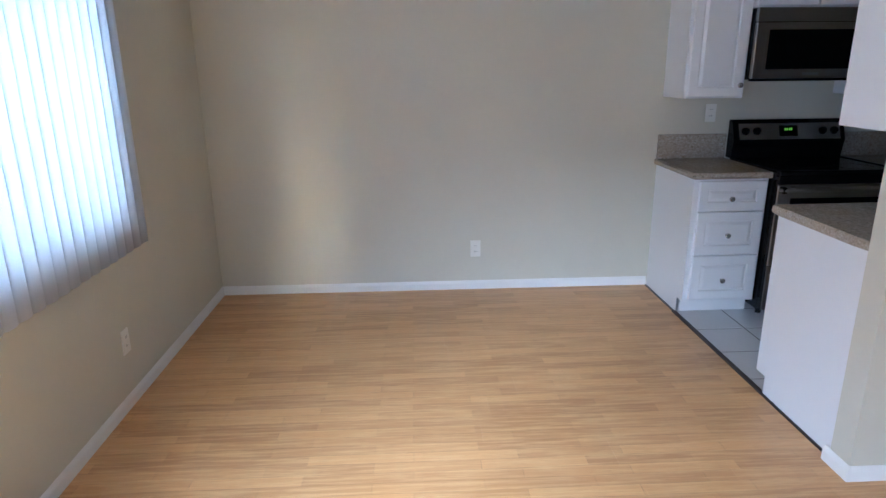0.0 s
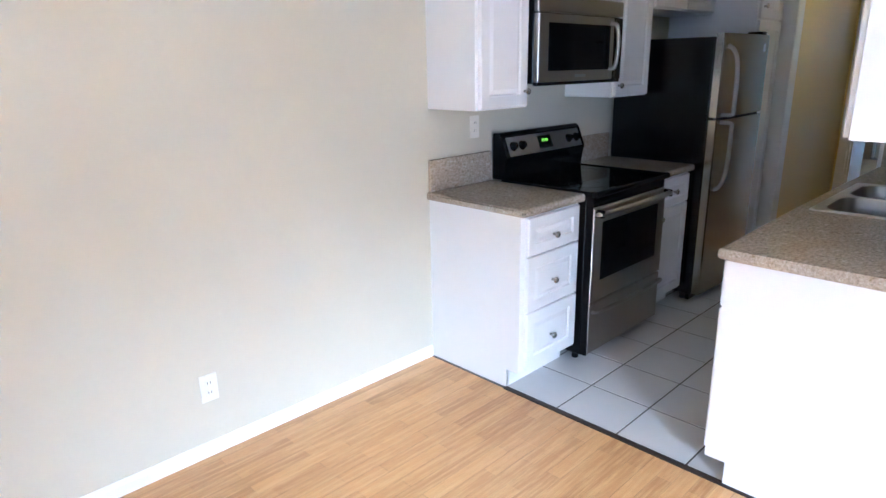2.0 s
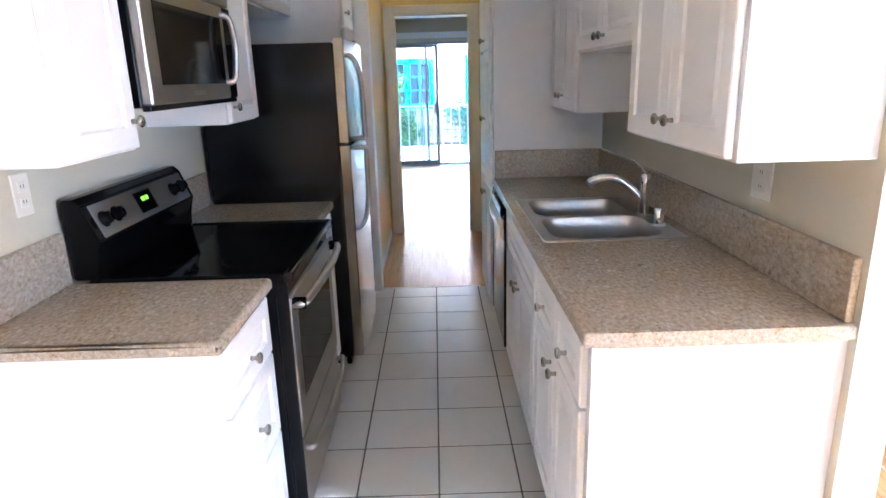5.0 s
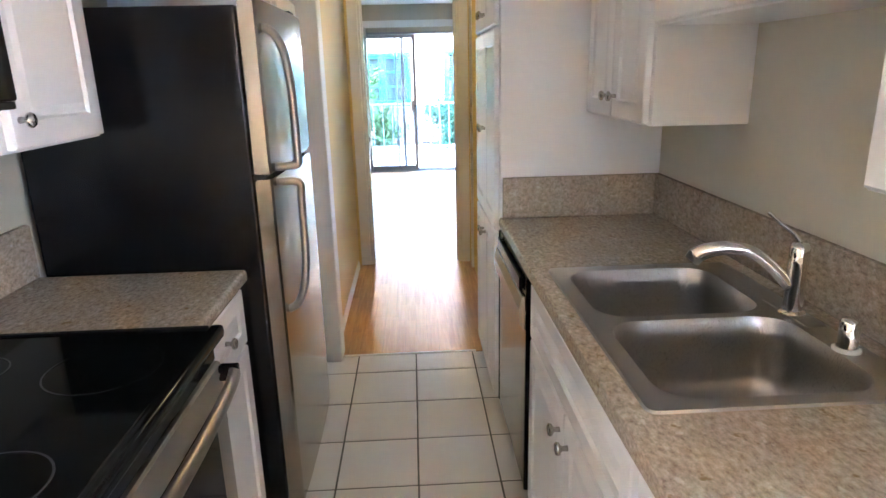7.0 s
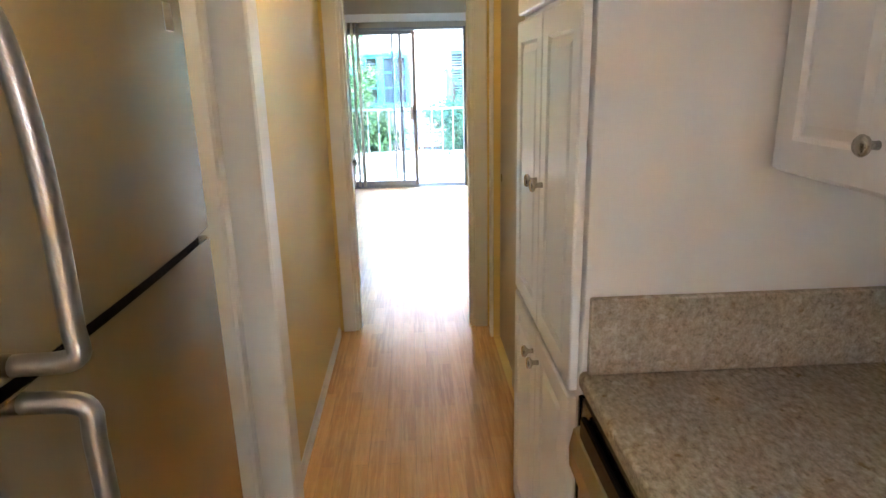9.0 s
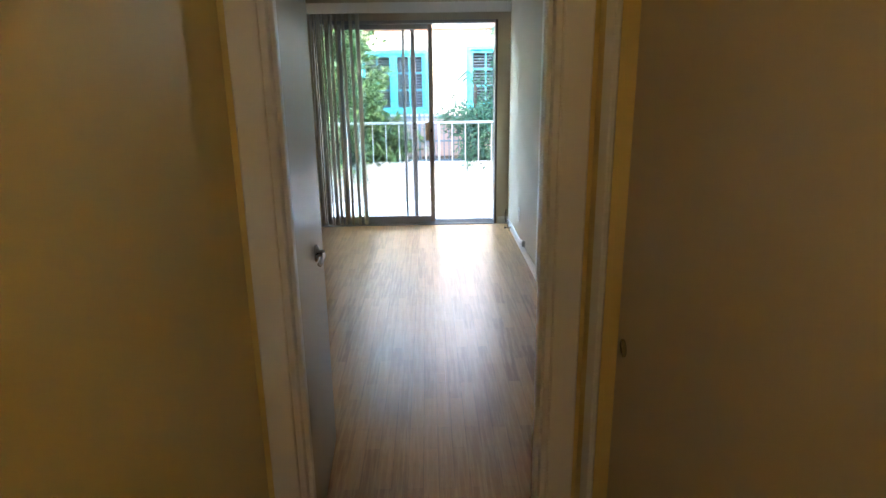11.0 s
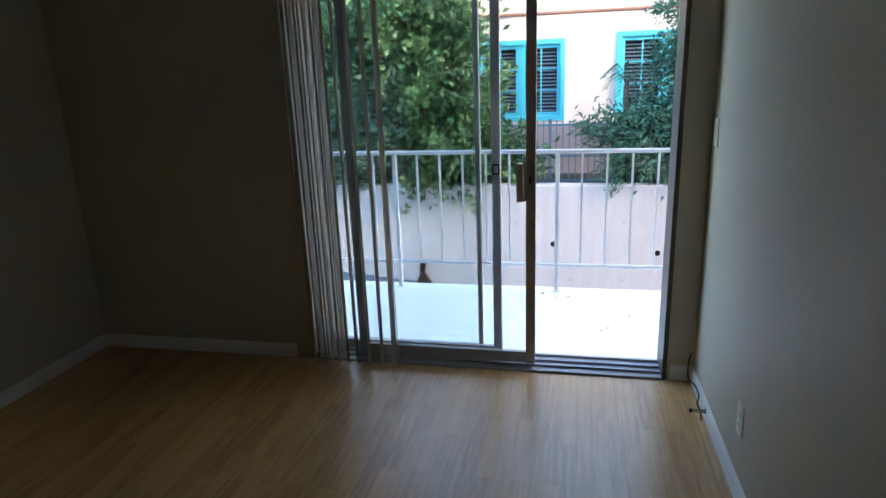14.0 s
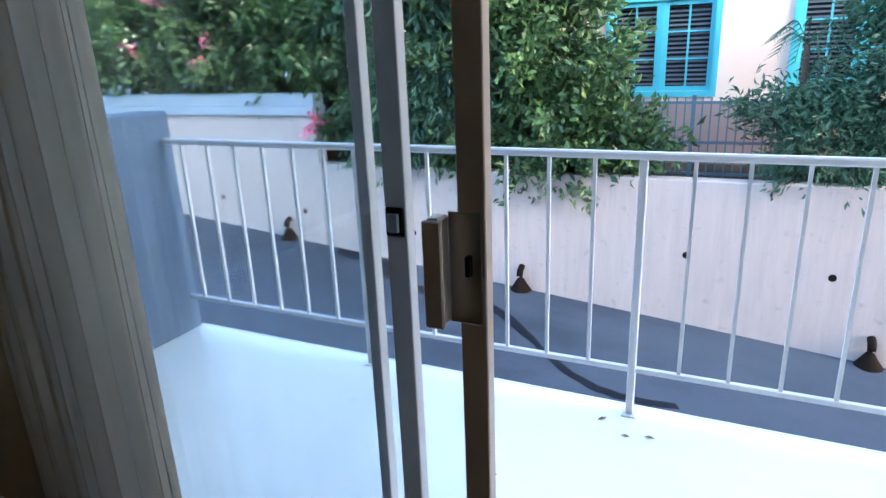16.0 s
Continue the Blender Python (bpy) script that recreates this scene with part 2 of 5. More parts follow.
def vane_material(name, c, amount):
    """Vinyl that lets some light through."""
    s = Mat(name, 0.45)
    tint = s.ramp(s.noise(3.0, s.place(8.0, 8.0, 0.4)), (0.3, shade(c, 0.94)), (0.7, c))
    s.color(tint)
    tr, mx = s.n("ShaderNodeBsdfTranslucent"), s.n("ShaderNodeMixShader", Fac=amount)
    s.l(tint, tr.inputs["Color"])
    s.l(s.b.outputs[0], mx.inputs[1])
    s.l(tr.outputs[0], mx.inputs[2])
    s.l(mx.outputs[0], s.t.nodes["Material Output"].inputs["Surface"])
    return s.m


VANE = vane_material("white_vinyl_vane", (0.80, 0.82, 0.84), 0.68)
BEDVANE = vane_material("grey_white_vinyl_vane", (0.82, 0.77, 0.68), 0.34)


def leaf_material(name, dark, light):
    s = Mat(name, 0.45)
    g = s.n("ShaderNodeNewGeometry")
    tint = s.mix(s.ramp(s.noise(0.9, detail=3.0), (0.35, (0.0, 0.0, 0.0)), (0.7, (0.7, 0.7, 0.7))),
                 s.ramp(g.outputs["Random Per Island"], (0.0, dark), (0.6, shade(light, 0.75)), (1.0, light)), shade(dark, 0.7))
    s.color(tint)
    tr, mx = s.n("ShaderNodeBsdfTranslucent"), s.n("ShaderNodeMixShader", Fac=0.25)
    s.l(tint, tr.inputs["Color"])
    s.l(s.b.outputs[0], mx.inputs[1])
    s.l(tr.outputs[0], mx.inputs[2])
    s.l(mx.outputs[0], s.t.nodes["Material Output"].inputs["Surface"])
    return s.m


LEAF = leaf_material("deep_green_leaf", (0.024, 0.070, 0.035), (0.13, 0.25, 0.08))
LEAFBLUE = leaf_material("blue_green_needle", (0.024, 0.085, 0.058), (0.10, 0.24, 0.14))

m = Mat("green_clock_digits", 0.4)
m.color(m.ramp(m.noise(5.0), (0.3, (0.3, 0.7, 0.05)), (0.7, (0.4, 0.8, 0.1))))
m.b.inputs["Emission Color"].default_value = (0.45, 1.0, 0.05, 1)
m.b.inputs["Emission Strength"].default_value = 0.02
DIGITS = m.m

m = Mat("lit_lamp_glass", 0.4)
m.color(m.ramp(m.noise(5.0), (0.3, (0.80, 0.76, 0.66)), (0.7, (0.84, 0.80, 0.70))))
m.b.inputs["Emission Color"].default_value = (1.0, 0.72, 0.36, 1)
m.b.inputs["Emission Strength"].default_value = HALL
LAMPGLASS = m.m

# ---- building helpers ----
UP = Vector((0, 0, 1))


def thing(name, at, label, category, group="", kind=""):
    """An Empty at the base of a thing, which parents its parts."""
    ob = new(name)
    ob.location = at
    ob.empty_display_size = 0.05
    return tagged(ob, label, category, group, kind)


def spot(ob):
    p = Vector((0, 0, 0))
    while ob is not None:
        p += ob.location
        ob = ob.parent
    return p


def part(name, bm, material, parent=None, label="", smooth=False):
    """Links a bmesh, laid out in the room's coordinates, as one mesh object under a thing or a part."""
    if parent is not None:
        bmesh.ops.translate(bm, verts=bm.verts, vec=-spot(parent))
    bmesh.ops.recalc_face_normals(bm, faces=bm.faces)
    me = bpy.data.meshes.new(name)
    bm.to_mesh(me)
    bm.free()
    me.materials.append(material)
    if smooth:
        for p in me.polygons:
            p.use_smooth = True
    ob = new(name, me)
    if parent is not None:
        ob.parent = parent
    if label:
        ob["label"] = label
    return ob


def solid(name, bm, material, label="", category="", group="", kind="", smooth=False):
    """A thing that is a single mesh, with its origin at the foot of its middle."""
    lo = Vector([min(v.co[i] for v in bm.verts) for i in range(3)])
    hi = Vector([max(v.co[i] for v in bm.verts) for i in range(3)])
    at = Vector(((lo.x + hi.x) / 2, (lo.y + hi.y) / 2, lo.z))
    bmesh.ops.translate(bm, verts=bm.verts, vec=-at)
    ob = part(name, bm, material, smooth=smooth)
    ob.location = at
    return tagged(ob, label, category, group, kind)


def box(x0, x1, y0, y1, z0, z1, bevel=0.0, bm=None, seg=1):
    bm = bm or bmesh.new()
    made = bmesh.ops.create_cube(bm, size=1.0)["verts"]
    for v in made:
        v.co = Vector((x0 + (v.co.x + 0.5) * (x1 - x0), y0 + (v.co.y + 0.5) * (y1 - y0), z0 + (v.co.z + 0.5) * (z1 - z0)))
    if bevel:
        edges = list({e for v in made for e in v.link_edges})
        bmesh.ops.bevel(bm, geom=edges, offset=bevel, segments=seg, affect="EDGES", profile=0.6)
    return bm


def lathe(at, axis, profile, n=20, bm=None):
    """A turned shape: (radius, height) pairs along the axis from at."""
    bm = bm or bmesh.new()
    q = Vector(axis).to_track_quat("Z", "Y")
    rings = []
    for r, h in profile:
        rings.append([bm.verts.new(Vector(at) + q @ Vector((r * math.cos(a), r * math.sin(a), h)))
                      for a in (2 * math.pi * k / n for k in range(n))] if r > 1e-5 else [bm.verts.new(Vector(at) + q @ Vector((0, 0, h)))])
    for a, b in zip(rings, rings[1:]):
        for k in range(n):
            j = (k + 1) % n
            if len(a) == 1 and len(b) > 1:
                bm.faces.new((a[0], b[k], b[j]))
            elif len(b) == 1 and len(a) > 1:
                bm.faces.new((a[k], b[0], a[j]))
            elif len(a) > 1:
                bm.faces.new((a[k], b[k], b[j], a[j]))
    return bm


def tube(points, r, n=10, bm=None, flat=1.0):
    """A round bar along points; r is one radius or one a point."""
    bm = bm or bmesh.new()
    pts = [Vector(p) for p in points]
    radii = r if isinstance(r, (list, tuple)) else [r] * len(pts)
    rings, side = [], None
    for k, p in enumerate(pts):
        way = (pts[min(k + 1, len(pts) - 1)] - pts[max(k - 1, 0)]).normalized()
        if side is None:
            side = way.orthogonal().normalized()
        side = (side - way * side.dot(way)).normalized()
        other = way.cross(side)
        rings.append([bm.verts.new(p + radii[k] * (math.cos(a) * side + flat * math.sin(a) * other)) for a in (2 * math.pi * i / n for i in range(n))])
    for a, b in zip(rings, rings[1:]):
        for i in range(n):
            bm.faces.new((a[i], b[i], b[(i + 1) % n], a[(i + 1) % n]))
    bm.faces.new(rings[0])
    bm.faces.new(rings[-1])
    return bm


def bow(points, steps=6):
    """A smooth line through points (Catmull-Rom)."""
    p = [Vector(v) for v in points]
    p = [2 * p[0] - p[1]] + p + [2 * p[-1] - p[-2]]
    out = []
    for a, b, c, d in zip(p, p[1:], p[2:], p[3:]):
        for k in range(steps):
            t = k / steps
            out.append(0.5 * (2 * b + (c - a) * t + (2 * a - 5 * b + 4 * c - d) * t * t + (3 * b - a - 3 * c + d) * t ** 3))
    return out + [p[-2]]


def wall_mesh(axis, a0, a1, b0, b1, z0, z1, holes=()):
    """A wall along axis 'x' or 'y' from a0 to a1, between b0 and b1 across, with holes (a, a, z, z) right through it."""
    bm = bmesh.new()
    cuts = sorted({a0, a1, *[h[0] for h in holes], *[h[1] for h in holes]})
    zs = sorted({z0, z1, *[h[2] for h in holes], *[h[3] for h in holes]})
    open_ = lambda a, z: any(h[0] < a < h[1] and h[2] < z < h[3] for h in holes)  # noqa: E731
    solid_ = lambda i, j: 0 <= i < len(cuts) - 1 and 0 <= j < len(zs) - 1 and not open_((cuts[i] + cuts[i + 1]) / 2, (zs[j] + zs[j + 1]) / 2)  # noqa: E731
    at = (lambda a, b, z: (a, b, z)) if axis == "x" else (lambda a, b, z: (b, a, z))
    face = lambda *q: bm.faces.new([bm.verts.new(at(*v)) for v in q])  # noqa: E731
    for i in range(len(cuts) - 1):
        for j in range(len(zs) - 1):
            if not solid_(i, j):
                continue
            a, b, lo, hi = cuts[i], cuts[i + 1], zs[j], zs[j + 1]
            for s in (b0, b1):
                face((a, s, lo), (b, s, lo), (b, s, hi), (a, s, hi))
            if not solid_(i - 1, j):
                face((a, b0, lo), (a, b1, lo), (a, b1, hi), (a, b0, hi))
            if not solid_(i + 1, j):
                face((b, b0, lo), (b, b1, lo), (b, b1, hi), (b, b0, hi))
            if not solid_(i, j - 1):
                face((a, b0, lo), (b, b0, lo), (b, b1, lo), (a, b1, lo))
            if not solid_(i, j + 1):
                face((a, b0, hi), (b, b0, hi), (b, b1, hi), (a, b1, hi))
    bmesh.ops.remove_doubles(bm, verts=bm.verts, dist=1e-5)
    return bm


def raised_panel(origin, u, v, n, w, h, t=0.019, stile=0.055, bm=None):
    """A cabinet front: a slab with a grooved, raised panel. origin: lower corner on the front face; n: outwards."""
    bm = bm or bmesh.new()
    o, u, v, n = Vector(origin), Vector(u), Vector(v), Vector(n)
    s = min(stile, w * 0.28, h * 0.28)

    def ring(inset, depth):
        return [bm.verts.new(o + u * a + v * b + n * depth) for a, b in ((inset, inset), (w - inset, inset), (w - inset, h - inset), (inset, h - inset))]

    rings = [ring(0, -t), ring(0, -0.004), ring(0.004, 0), ring(s, 0), ring(s + 0.006, -0.008), ring(s + 0.010, -0.008), ring(s + 0.028, -0.001)]
    for a, b in zip(rings, rings[1:]):
        for k in range(4):
            bm.faces.new((a[k], a[(k + 1) % 4], b[(k + 1) % 4], b[k]))
    bm.faces.new(rings[0])
    bm.faces.new(rings[-1])
    return bm


KNOB = ((0.0, 0.0), (0.007, 0.0), (0.006, 0.012), (0.008, 0.016), (0.015, 0.020), (0.0165, 0.025), (0.013, 0.030), (0.0, 0.032))


def cabinet_front(name, x0, x1, z0, z1, y, out, parent, knobs=(), label=""):
    """A door or drawer front in the plane y, facing out (+1 or -1 in y), with its knobs as parts."""
    u = (1, 0, 0)
    ob = part(name, raised_panel((x0, y, z0), u, UP, (0, out, 0), x1 - x0, z1 - z0), CABINET, parent, label)
    for kx, kz in knobs:
        part("knob", lathe((kx, y, kz), (0, out, 0), KNOB, 16), NICKEL, ob, "round satin nickel knob", smooth=True)
    return ob


def wall_plate(at, normal, label, kind="outlet", category="outlet", name="wall_outlet", w=0.072, h=0.118):
    """A cover plate with two sockets or a rocker; normal is an axis direction in the plan."""
    n = Vector(normal)
    u = UP.cross(n)
    ob = thing(name, at, label, category)
    p = Vector(at)

    def slab(hw, hh, d0, d1, cz=0.0, cu=0.0, bevel=0.0):
        a, b = p + u * (cu - hw) + UP * (cz - hh) + n * d0, p + u * (cu + hw) + UP * (cz + hh) + n * d1
        return box(min(a.x, b.x), max(a.x, b.x), min(a.y, b.y), max(a.y, b.y), min(a.z, b.z), max(a.z, b.z), bevel)

    part("cover_plate", slab(w / 2, h / 2, 0.0, 0.006, bevel=0.002), PLATE, ob)
    if kind == "outlet":
        for cz in (-0.021, 0.021):
            s = part("socket", slab(0.017, 0.014, 0.006, 0.0085, cz, bevel=0.001), PLATE, ob)
            for cu in (-0.006, 0.006):
                part("slot", slab(0.0012, 0.005, 0.0085, 0.0089, cz + 0.002, cu), OPENSHADE, s)
    else:
        part("rocker", slab(0.016, 0.033, 0.006, 0.010, bevel=0.002), PLATE, ob)
    return ob


def structure(name, bm, material, label, category="wall"):
    return tagged(part(name, bm, material), label, category, kind="structure")


# ---- floors, walls, ceilings ----
H = 2.44
NORTH, WEST, EAST_L, SOUTH = 4.50, -1.343, 4.60, -3.60
BED_W, BED_E, BED_N, BED_S = 6.46, 11.235, 5.805, 2.49

floor = structure("floor", box(WEST - 0.1, 6.46, SOUTH - 0.1, NORTH + 0.1, -0.20, -0.010), GROUT, "sub-floor under the dining room, kitchen and hall", "floor")
floor_bed = structure("floor_bedroom", box(6.46, BED_E + 0.20, 0.3, BED_N + 0.1, -0.20, -0.010), GROUT, "sub-floor under the bedroom and bathroom", "floor")
structure("ceiling", box(WEST - 0.1, 6.41, SOUTH - 0.1, NORTH + 0.1, H, H + 0.12), CEIL, "flat white ceiling over living room, kitchen and hall", "ceiling")
structure("ceiling_bedroom", box(6.41, BED_E + 0.2, 0.3, BED_N + 0.1, H + 0.002, H + 0.12), CEIL, "flat white ceiling over bedroom and bathroom", "ceiling")

structure("wall_north", wall_mesh("x", WEST - 0.12, 4.75, NORTH, NORTH + 0.12, -0.01, H), WALL, "smooth beige painted wall of dining room and kitchen")
DINWIN = (0.95, 3.15, 0.86, 2.05)
LIVWIN = (-2.90, 0.10, 0.08, 2.15)
structure("wall_west", wall_mesh("y", SOUTH, NORTH, WEST - 0.12, WEST, -0.01, H, (DINWIN, LIVWIN)), WALL, "beige painted outer wall with the blind-covered window")
# Fin added outside, unseen: stops the living lamps reaching the dining window.
structure("wall_entry_side", wall_mesh("x", -2.90, WEST - 0.122, 0.16, 0.28, -0.2, 2.75), STUCCO, "unseen stucco fin added to keep lamp spill off the dining window")
structure("wall_south", wall_mesh("x", WEST - 0.12, 4.72, SOUTH - 0.12, SOUTH, -0.01, H), WALL, "beige painted living room wall")
structure("wall_living_east", wall_mesh("y", SOUTH, 2.26, EAST_L, EAST_L + 0.12, -0.01, H), WALL, "beige painted living room end wall")
structure("wall_kitchen", wall_mesh("x", 1.655, 4.70, 2.26, 2.372, -0.01, H), WALL, "beige stub wall between kitchen and living room")
structure("wall_fridge_end", wall_mesh("y", 3.81, NORTH, 4.627, 4.75, -0.01, H), WALL, "white-cased wall end beside the fridge alcove")
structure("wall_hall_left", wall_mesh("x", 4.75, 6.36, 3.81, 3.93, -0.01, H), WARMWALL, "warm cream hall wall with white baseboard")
CLOSET = (4.98, 6.18, 0.0, 2.04)
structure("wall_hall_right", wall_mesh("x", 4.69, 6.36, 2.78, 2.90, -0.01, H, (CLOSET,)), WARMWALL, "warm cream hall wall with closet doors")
structure("wall_closet_back", wall_mesh("x", 4.69, 6.36, 2.26, 2.34, -0.01, H), WALL, "plain back wall of the hall closet")
DOORWAY = (2.99, 3.715, -0.01, 2.06)
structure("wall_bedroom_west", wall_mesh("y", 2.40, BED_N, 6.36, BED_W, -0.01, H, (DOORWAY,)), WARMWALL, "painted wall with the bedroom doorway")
structure("wall_bedroom_north", wall_mesh("x", BED_W, BED_E, BED_N, BED_N + 0.12, -0.01, H), BEDWALL, "beige painted bedroom side wall")
SLIDER = (2.615, 4.46, -0.02, 2.06)
structure("wall_bedroom_east", wall_mesh("y", 0.40, BED_N + 0.12, BED_E, BED_E + 0.20, -0.20, 2.75, (SLIDER, (1.02, 1.72, 1.73, 2.20))), BEDWALL,
          "beige outer bedroom wall around the sliding glass door")
BATH = (8.585, 9.305, -0.01, 2.04)
structure("wall_bedroom_south", wall_mesh("x", BED_W, BED_E, 2.38, BED_S, -0.01, H, (BATH,)), BEDWALL, "beige bedroom wall with the bathroom doorway")
# Added out of view to put the drive and retaining wall in shade.
structure("building_wing", box(0.0, BED_E + 0.20, -34.0, SOUTH - 0.3, -4.2, 8.2, 0.02), STUCCO, "unseen grey stucco block added to keep sun off the drive", "building")
# Added out of view; hides sky and sun from the west windows.
structure("building_opposite", box(-12.0, -6.0, -32.0, 20.0, -4.2, 13.5, 0.02), STUCCO, "unseen grey stucco block added to cut sky from the west", "building")
structure("wall_bath_west", wall_mesh("y", 0.40, 2.38, 8.20, 8.30, -0.01, H), WALL, "plain painted bathroom wall")
structure("wall_bath_south", wall_mesh("x", 8.20, BED_E, 0.30, 0.40, -0.01, H), WALL, "plain painted bathroom wall")


def baseboard(points, h=0.062, t=0.012):
    """A moulded board along a run of plan points; the room lies to the left of the run."""
    for (x0, y0), (x1, y1) in zip(points, points[1:]):
        d = Vector((x1 - x0, y1 - y0, 0)).normalized()
        n = Vector((-d.y, d.x, 0))
        bm = bmesh.new()
        prof = ((0, 0), (t, 0), (t, h * 0.7), (t * 0.75, h * 0.82), (t * 0.45, h * 0.93), (t * 0.3, h), (0, h))
        ends = [[bm.verts.new(Vector((x, y, 0)) + n * a + UP * b) for a, b in prof] for x, y in ((x0, y0), (x1, y1))]
        for k in range(len(prof)):
            j = (k + 1) % len(prof)
            bm.faces.new((ends[0][k], ends[0][j], ends[1][j], ends[1][k]))
        bm.faces.new(ends[0])
        bm.faces.new(ends[1])
        structure("baseboard", bm, TRIM, "low white moulded baseboard along the wall foot", "baseboard")


baseboard(((1.69, NORTH), (WEST, NORTH)))
baseboard(((WEST, NORTH), (WEST, 0.14)))
baseboard(((EAST_L, SOUTH), (EAST_L, 2.26)))
baseboard(((EAST_L, 2.26), (1.655, 2.26)))
baseboard(((1.655, 2.248), (1.655, 2.40)))
baseboard(((6.27, 3.81), (4.76, 3.81)))
baseboard(((4.70, 2.90), (4.90, 2.90)))
baseboard(((BED_E, 4.58), (BED_E, BED_N)), 0.075)
baseboard(((BED_E, BED_N), (BED_W, BED_N)), 0.075)
baseboard(((9.385, BED_S), (BED_E, BED_S)), 0.075)
baseboard(((BED_W, BED_S), (8.565, BED_S)), 0.075)
baseboard(((BED_E, BED_S), (BED_E, 2.60)), 0.075)


def casing(name, axis, a0, a1, z1, b, out, w=0.075, t=0.016, first=None):
    """Door casing on one face of a wall: two uprights (first: width of the first one) and a head."""
    w0 = first or w
    def piece(lo, hi, z_lo, z_hi):
        c = (b, b + out * t)
        q = (lo, hi, min(c), max(c)) if axis == "x" else (min(c), max(c), lo, hi)
        return box(*q, z_lo, z_hi, 0.004)
    ob = thing(name, (a0, b, 0) if axis == "x" else (b, a0, 0), "white painted moulded door casing", "door casing", kind="structure")
    part("upright", piece(a0 - w0, a0, 0, z1 + w), TRIM, ob)
    part("upright", piece(a1, a1 + w, 0, z1 + w), TRIM, ob)
    part("head", piece(a0, a1, z1, z1 + w), TRIM, ob)


def jamb(name, axis, a0, a1, z1, b0, b1, t=0.018):
    """Lining of a door opening with a stop bead."""
    ob = thing(name, (a0, b0, 0) if axis == "x" else (b0, a0, 0), "white painted door lining with stop bead", "door frame", kind="structure")
    q = (lambda lo, hi, z_lo, z_hi, c0=b0, c1=b1: box(lo, hi, c0, c1, z_lo, z_hi, 0.002)) if axis == "x" else (lambda lo, hi, z_lo, z_hi, c0=b0, c1=b1: box(c0, c1, lo, hi, z_lo, z_hi, 0.002))
    mid = (b0 + b1) / 2
    part("lining", q(a0, a0 + t, 0, z1), TRIM, ob)
    part("lining", q(a1 - t, a1, 0, z1), TRIM, ob)
    part("lining", q(a0 + t, a1 - t, z1 - t, z1), TRIM, ob)
    part("stop_bead", q(a0 + t, a0 + t + 0.012, 0, z1 - t, mid - 0.02, mid + 0.015), TRIM, ob)
    part("stop_bead", q(a1 - t - 0.012, a1 - t, 0, z1 - t, mid - 0.02, mid + 0.015), TRIM, ob)
    return ob


casing("door_casing_hall", "y", DOORWAY[0], DOORWAY[1], 2.06, 6.36, -1)
casing("door_casing_bedroom", "y", DOORWAY[0], DOORWAY[1], 2.06, BED_W, 1)
jamb("door_frame_bedroom", "y", DOORWAY[0], DOORWAY[1], 2.06, 6.355, 6.465)
casing("door_casing_bath", "x", BATH[0], BATH[1], 2.04, BED_S, 1, first=0.018)
bath_frame = jamb("door_frame_bath", "x", BATH[0], BATH[1], 2.04, 2.375, 2.495)
part("strike_plate", box(9.284, 9.2872, 2.455, 2.490, 0.905, 0.985, 0.001), NICKEL, bath_frame, "small nickel strike plate")
casing("door_casing_closet", "x", CLOSET[0], CLOSET[1], 2.04, 2.90, 1)

# wall end beside the fridge, cased in white
end = thing("wall_end_casing", (4.62, 3.80, 0), "white painted casing on the kitchen end of the hall wall", "door casing", kind="structure")
part("face_board", box(4.612, 4.627, 3.765, 4.05, 0, H, 0.004), TRIM, end)
part("edge_board", box(4.628, 4.755, 3.765, 3.808, 0, H, 0.006), TRIM, end)

# kitchen threshold
solid("floor_threshold", box(1.672, 1.702, 2.42, 3.975, -0.008, 0.007, 0.004), THRESH, "narrow dark metal threshold strip between wood and tile", "threshold", kind="structure")
solid("hall_threshold", box(4.675, 4.692, 3.04, 3.765, -0.008, 0.004, 0.002), TRIM, "thin pale joint strip between tile and wood", "threshold", kind="structure")
solid("bath_threshold", box(8.605, 9.287, 2.36, 2.40, -0.008, 0.008, 0.004), THRESH, "dark threshold strip at the bathroom door", "threshold", kind="structure")

# ---- dining window with vertical blinds ----
win = thing("window_dining", (WEST - 0.06, 2.05, DINWIN[2]), "wide aluminium window behind white vertical blinds", "window", kind="structure")
fr = part("window_frame", wall_mesh("y", DINWIN[0], DINWIN[1], WEST - 0.09, WEST - 0.05, DINWIN[2], DINWIN[3],
                                    ((DINWIN[0] + 0.04, 2.03, DINWIN[2] + 0.04, DINWIN[3] - 0.04), (2.07, DINWIN[1] - 0.04, DINWIN[2] + 0.04, DINWIN[3] - 0.04))), ALU, win)
for y0, y1 in ((DINWIN[0] + 0.04, 2.03), (2.07, DINWIN[1] - 0.04)):
    pane = part("pane", box(WEST - 0.073, WEST - 0.067, y0, y1, DINWIN[2] + 0.04, DINWIN[3] - 0.04), GLASS, win)
    pane.visible_shadow = False
# Window out of view, inferred from the light on the dining floor.
lw = thing("window_living", (WEST - 0.06, -1.75, LIVWIN[2]), "tall aluminium living room window", "window", kind="structure")
part("window_frame", wall_mesh("y", LIVWIN[0], LIVWIN[1], WEST - 0.09, WEST - 0.05, LIVWIN[2], LIVWIN[3],
                               ((LIVWIN[0] + 0.05, -1.43, LIVWIN[2] + 0.05, LIVWIN[3] - 0.05), (-1.37, LIVWIN[1] - 0.05, LIVWIN[2] + 0.05, LIVWIN[3] - 0.05))), ALU, lw)


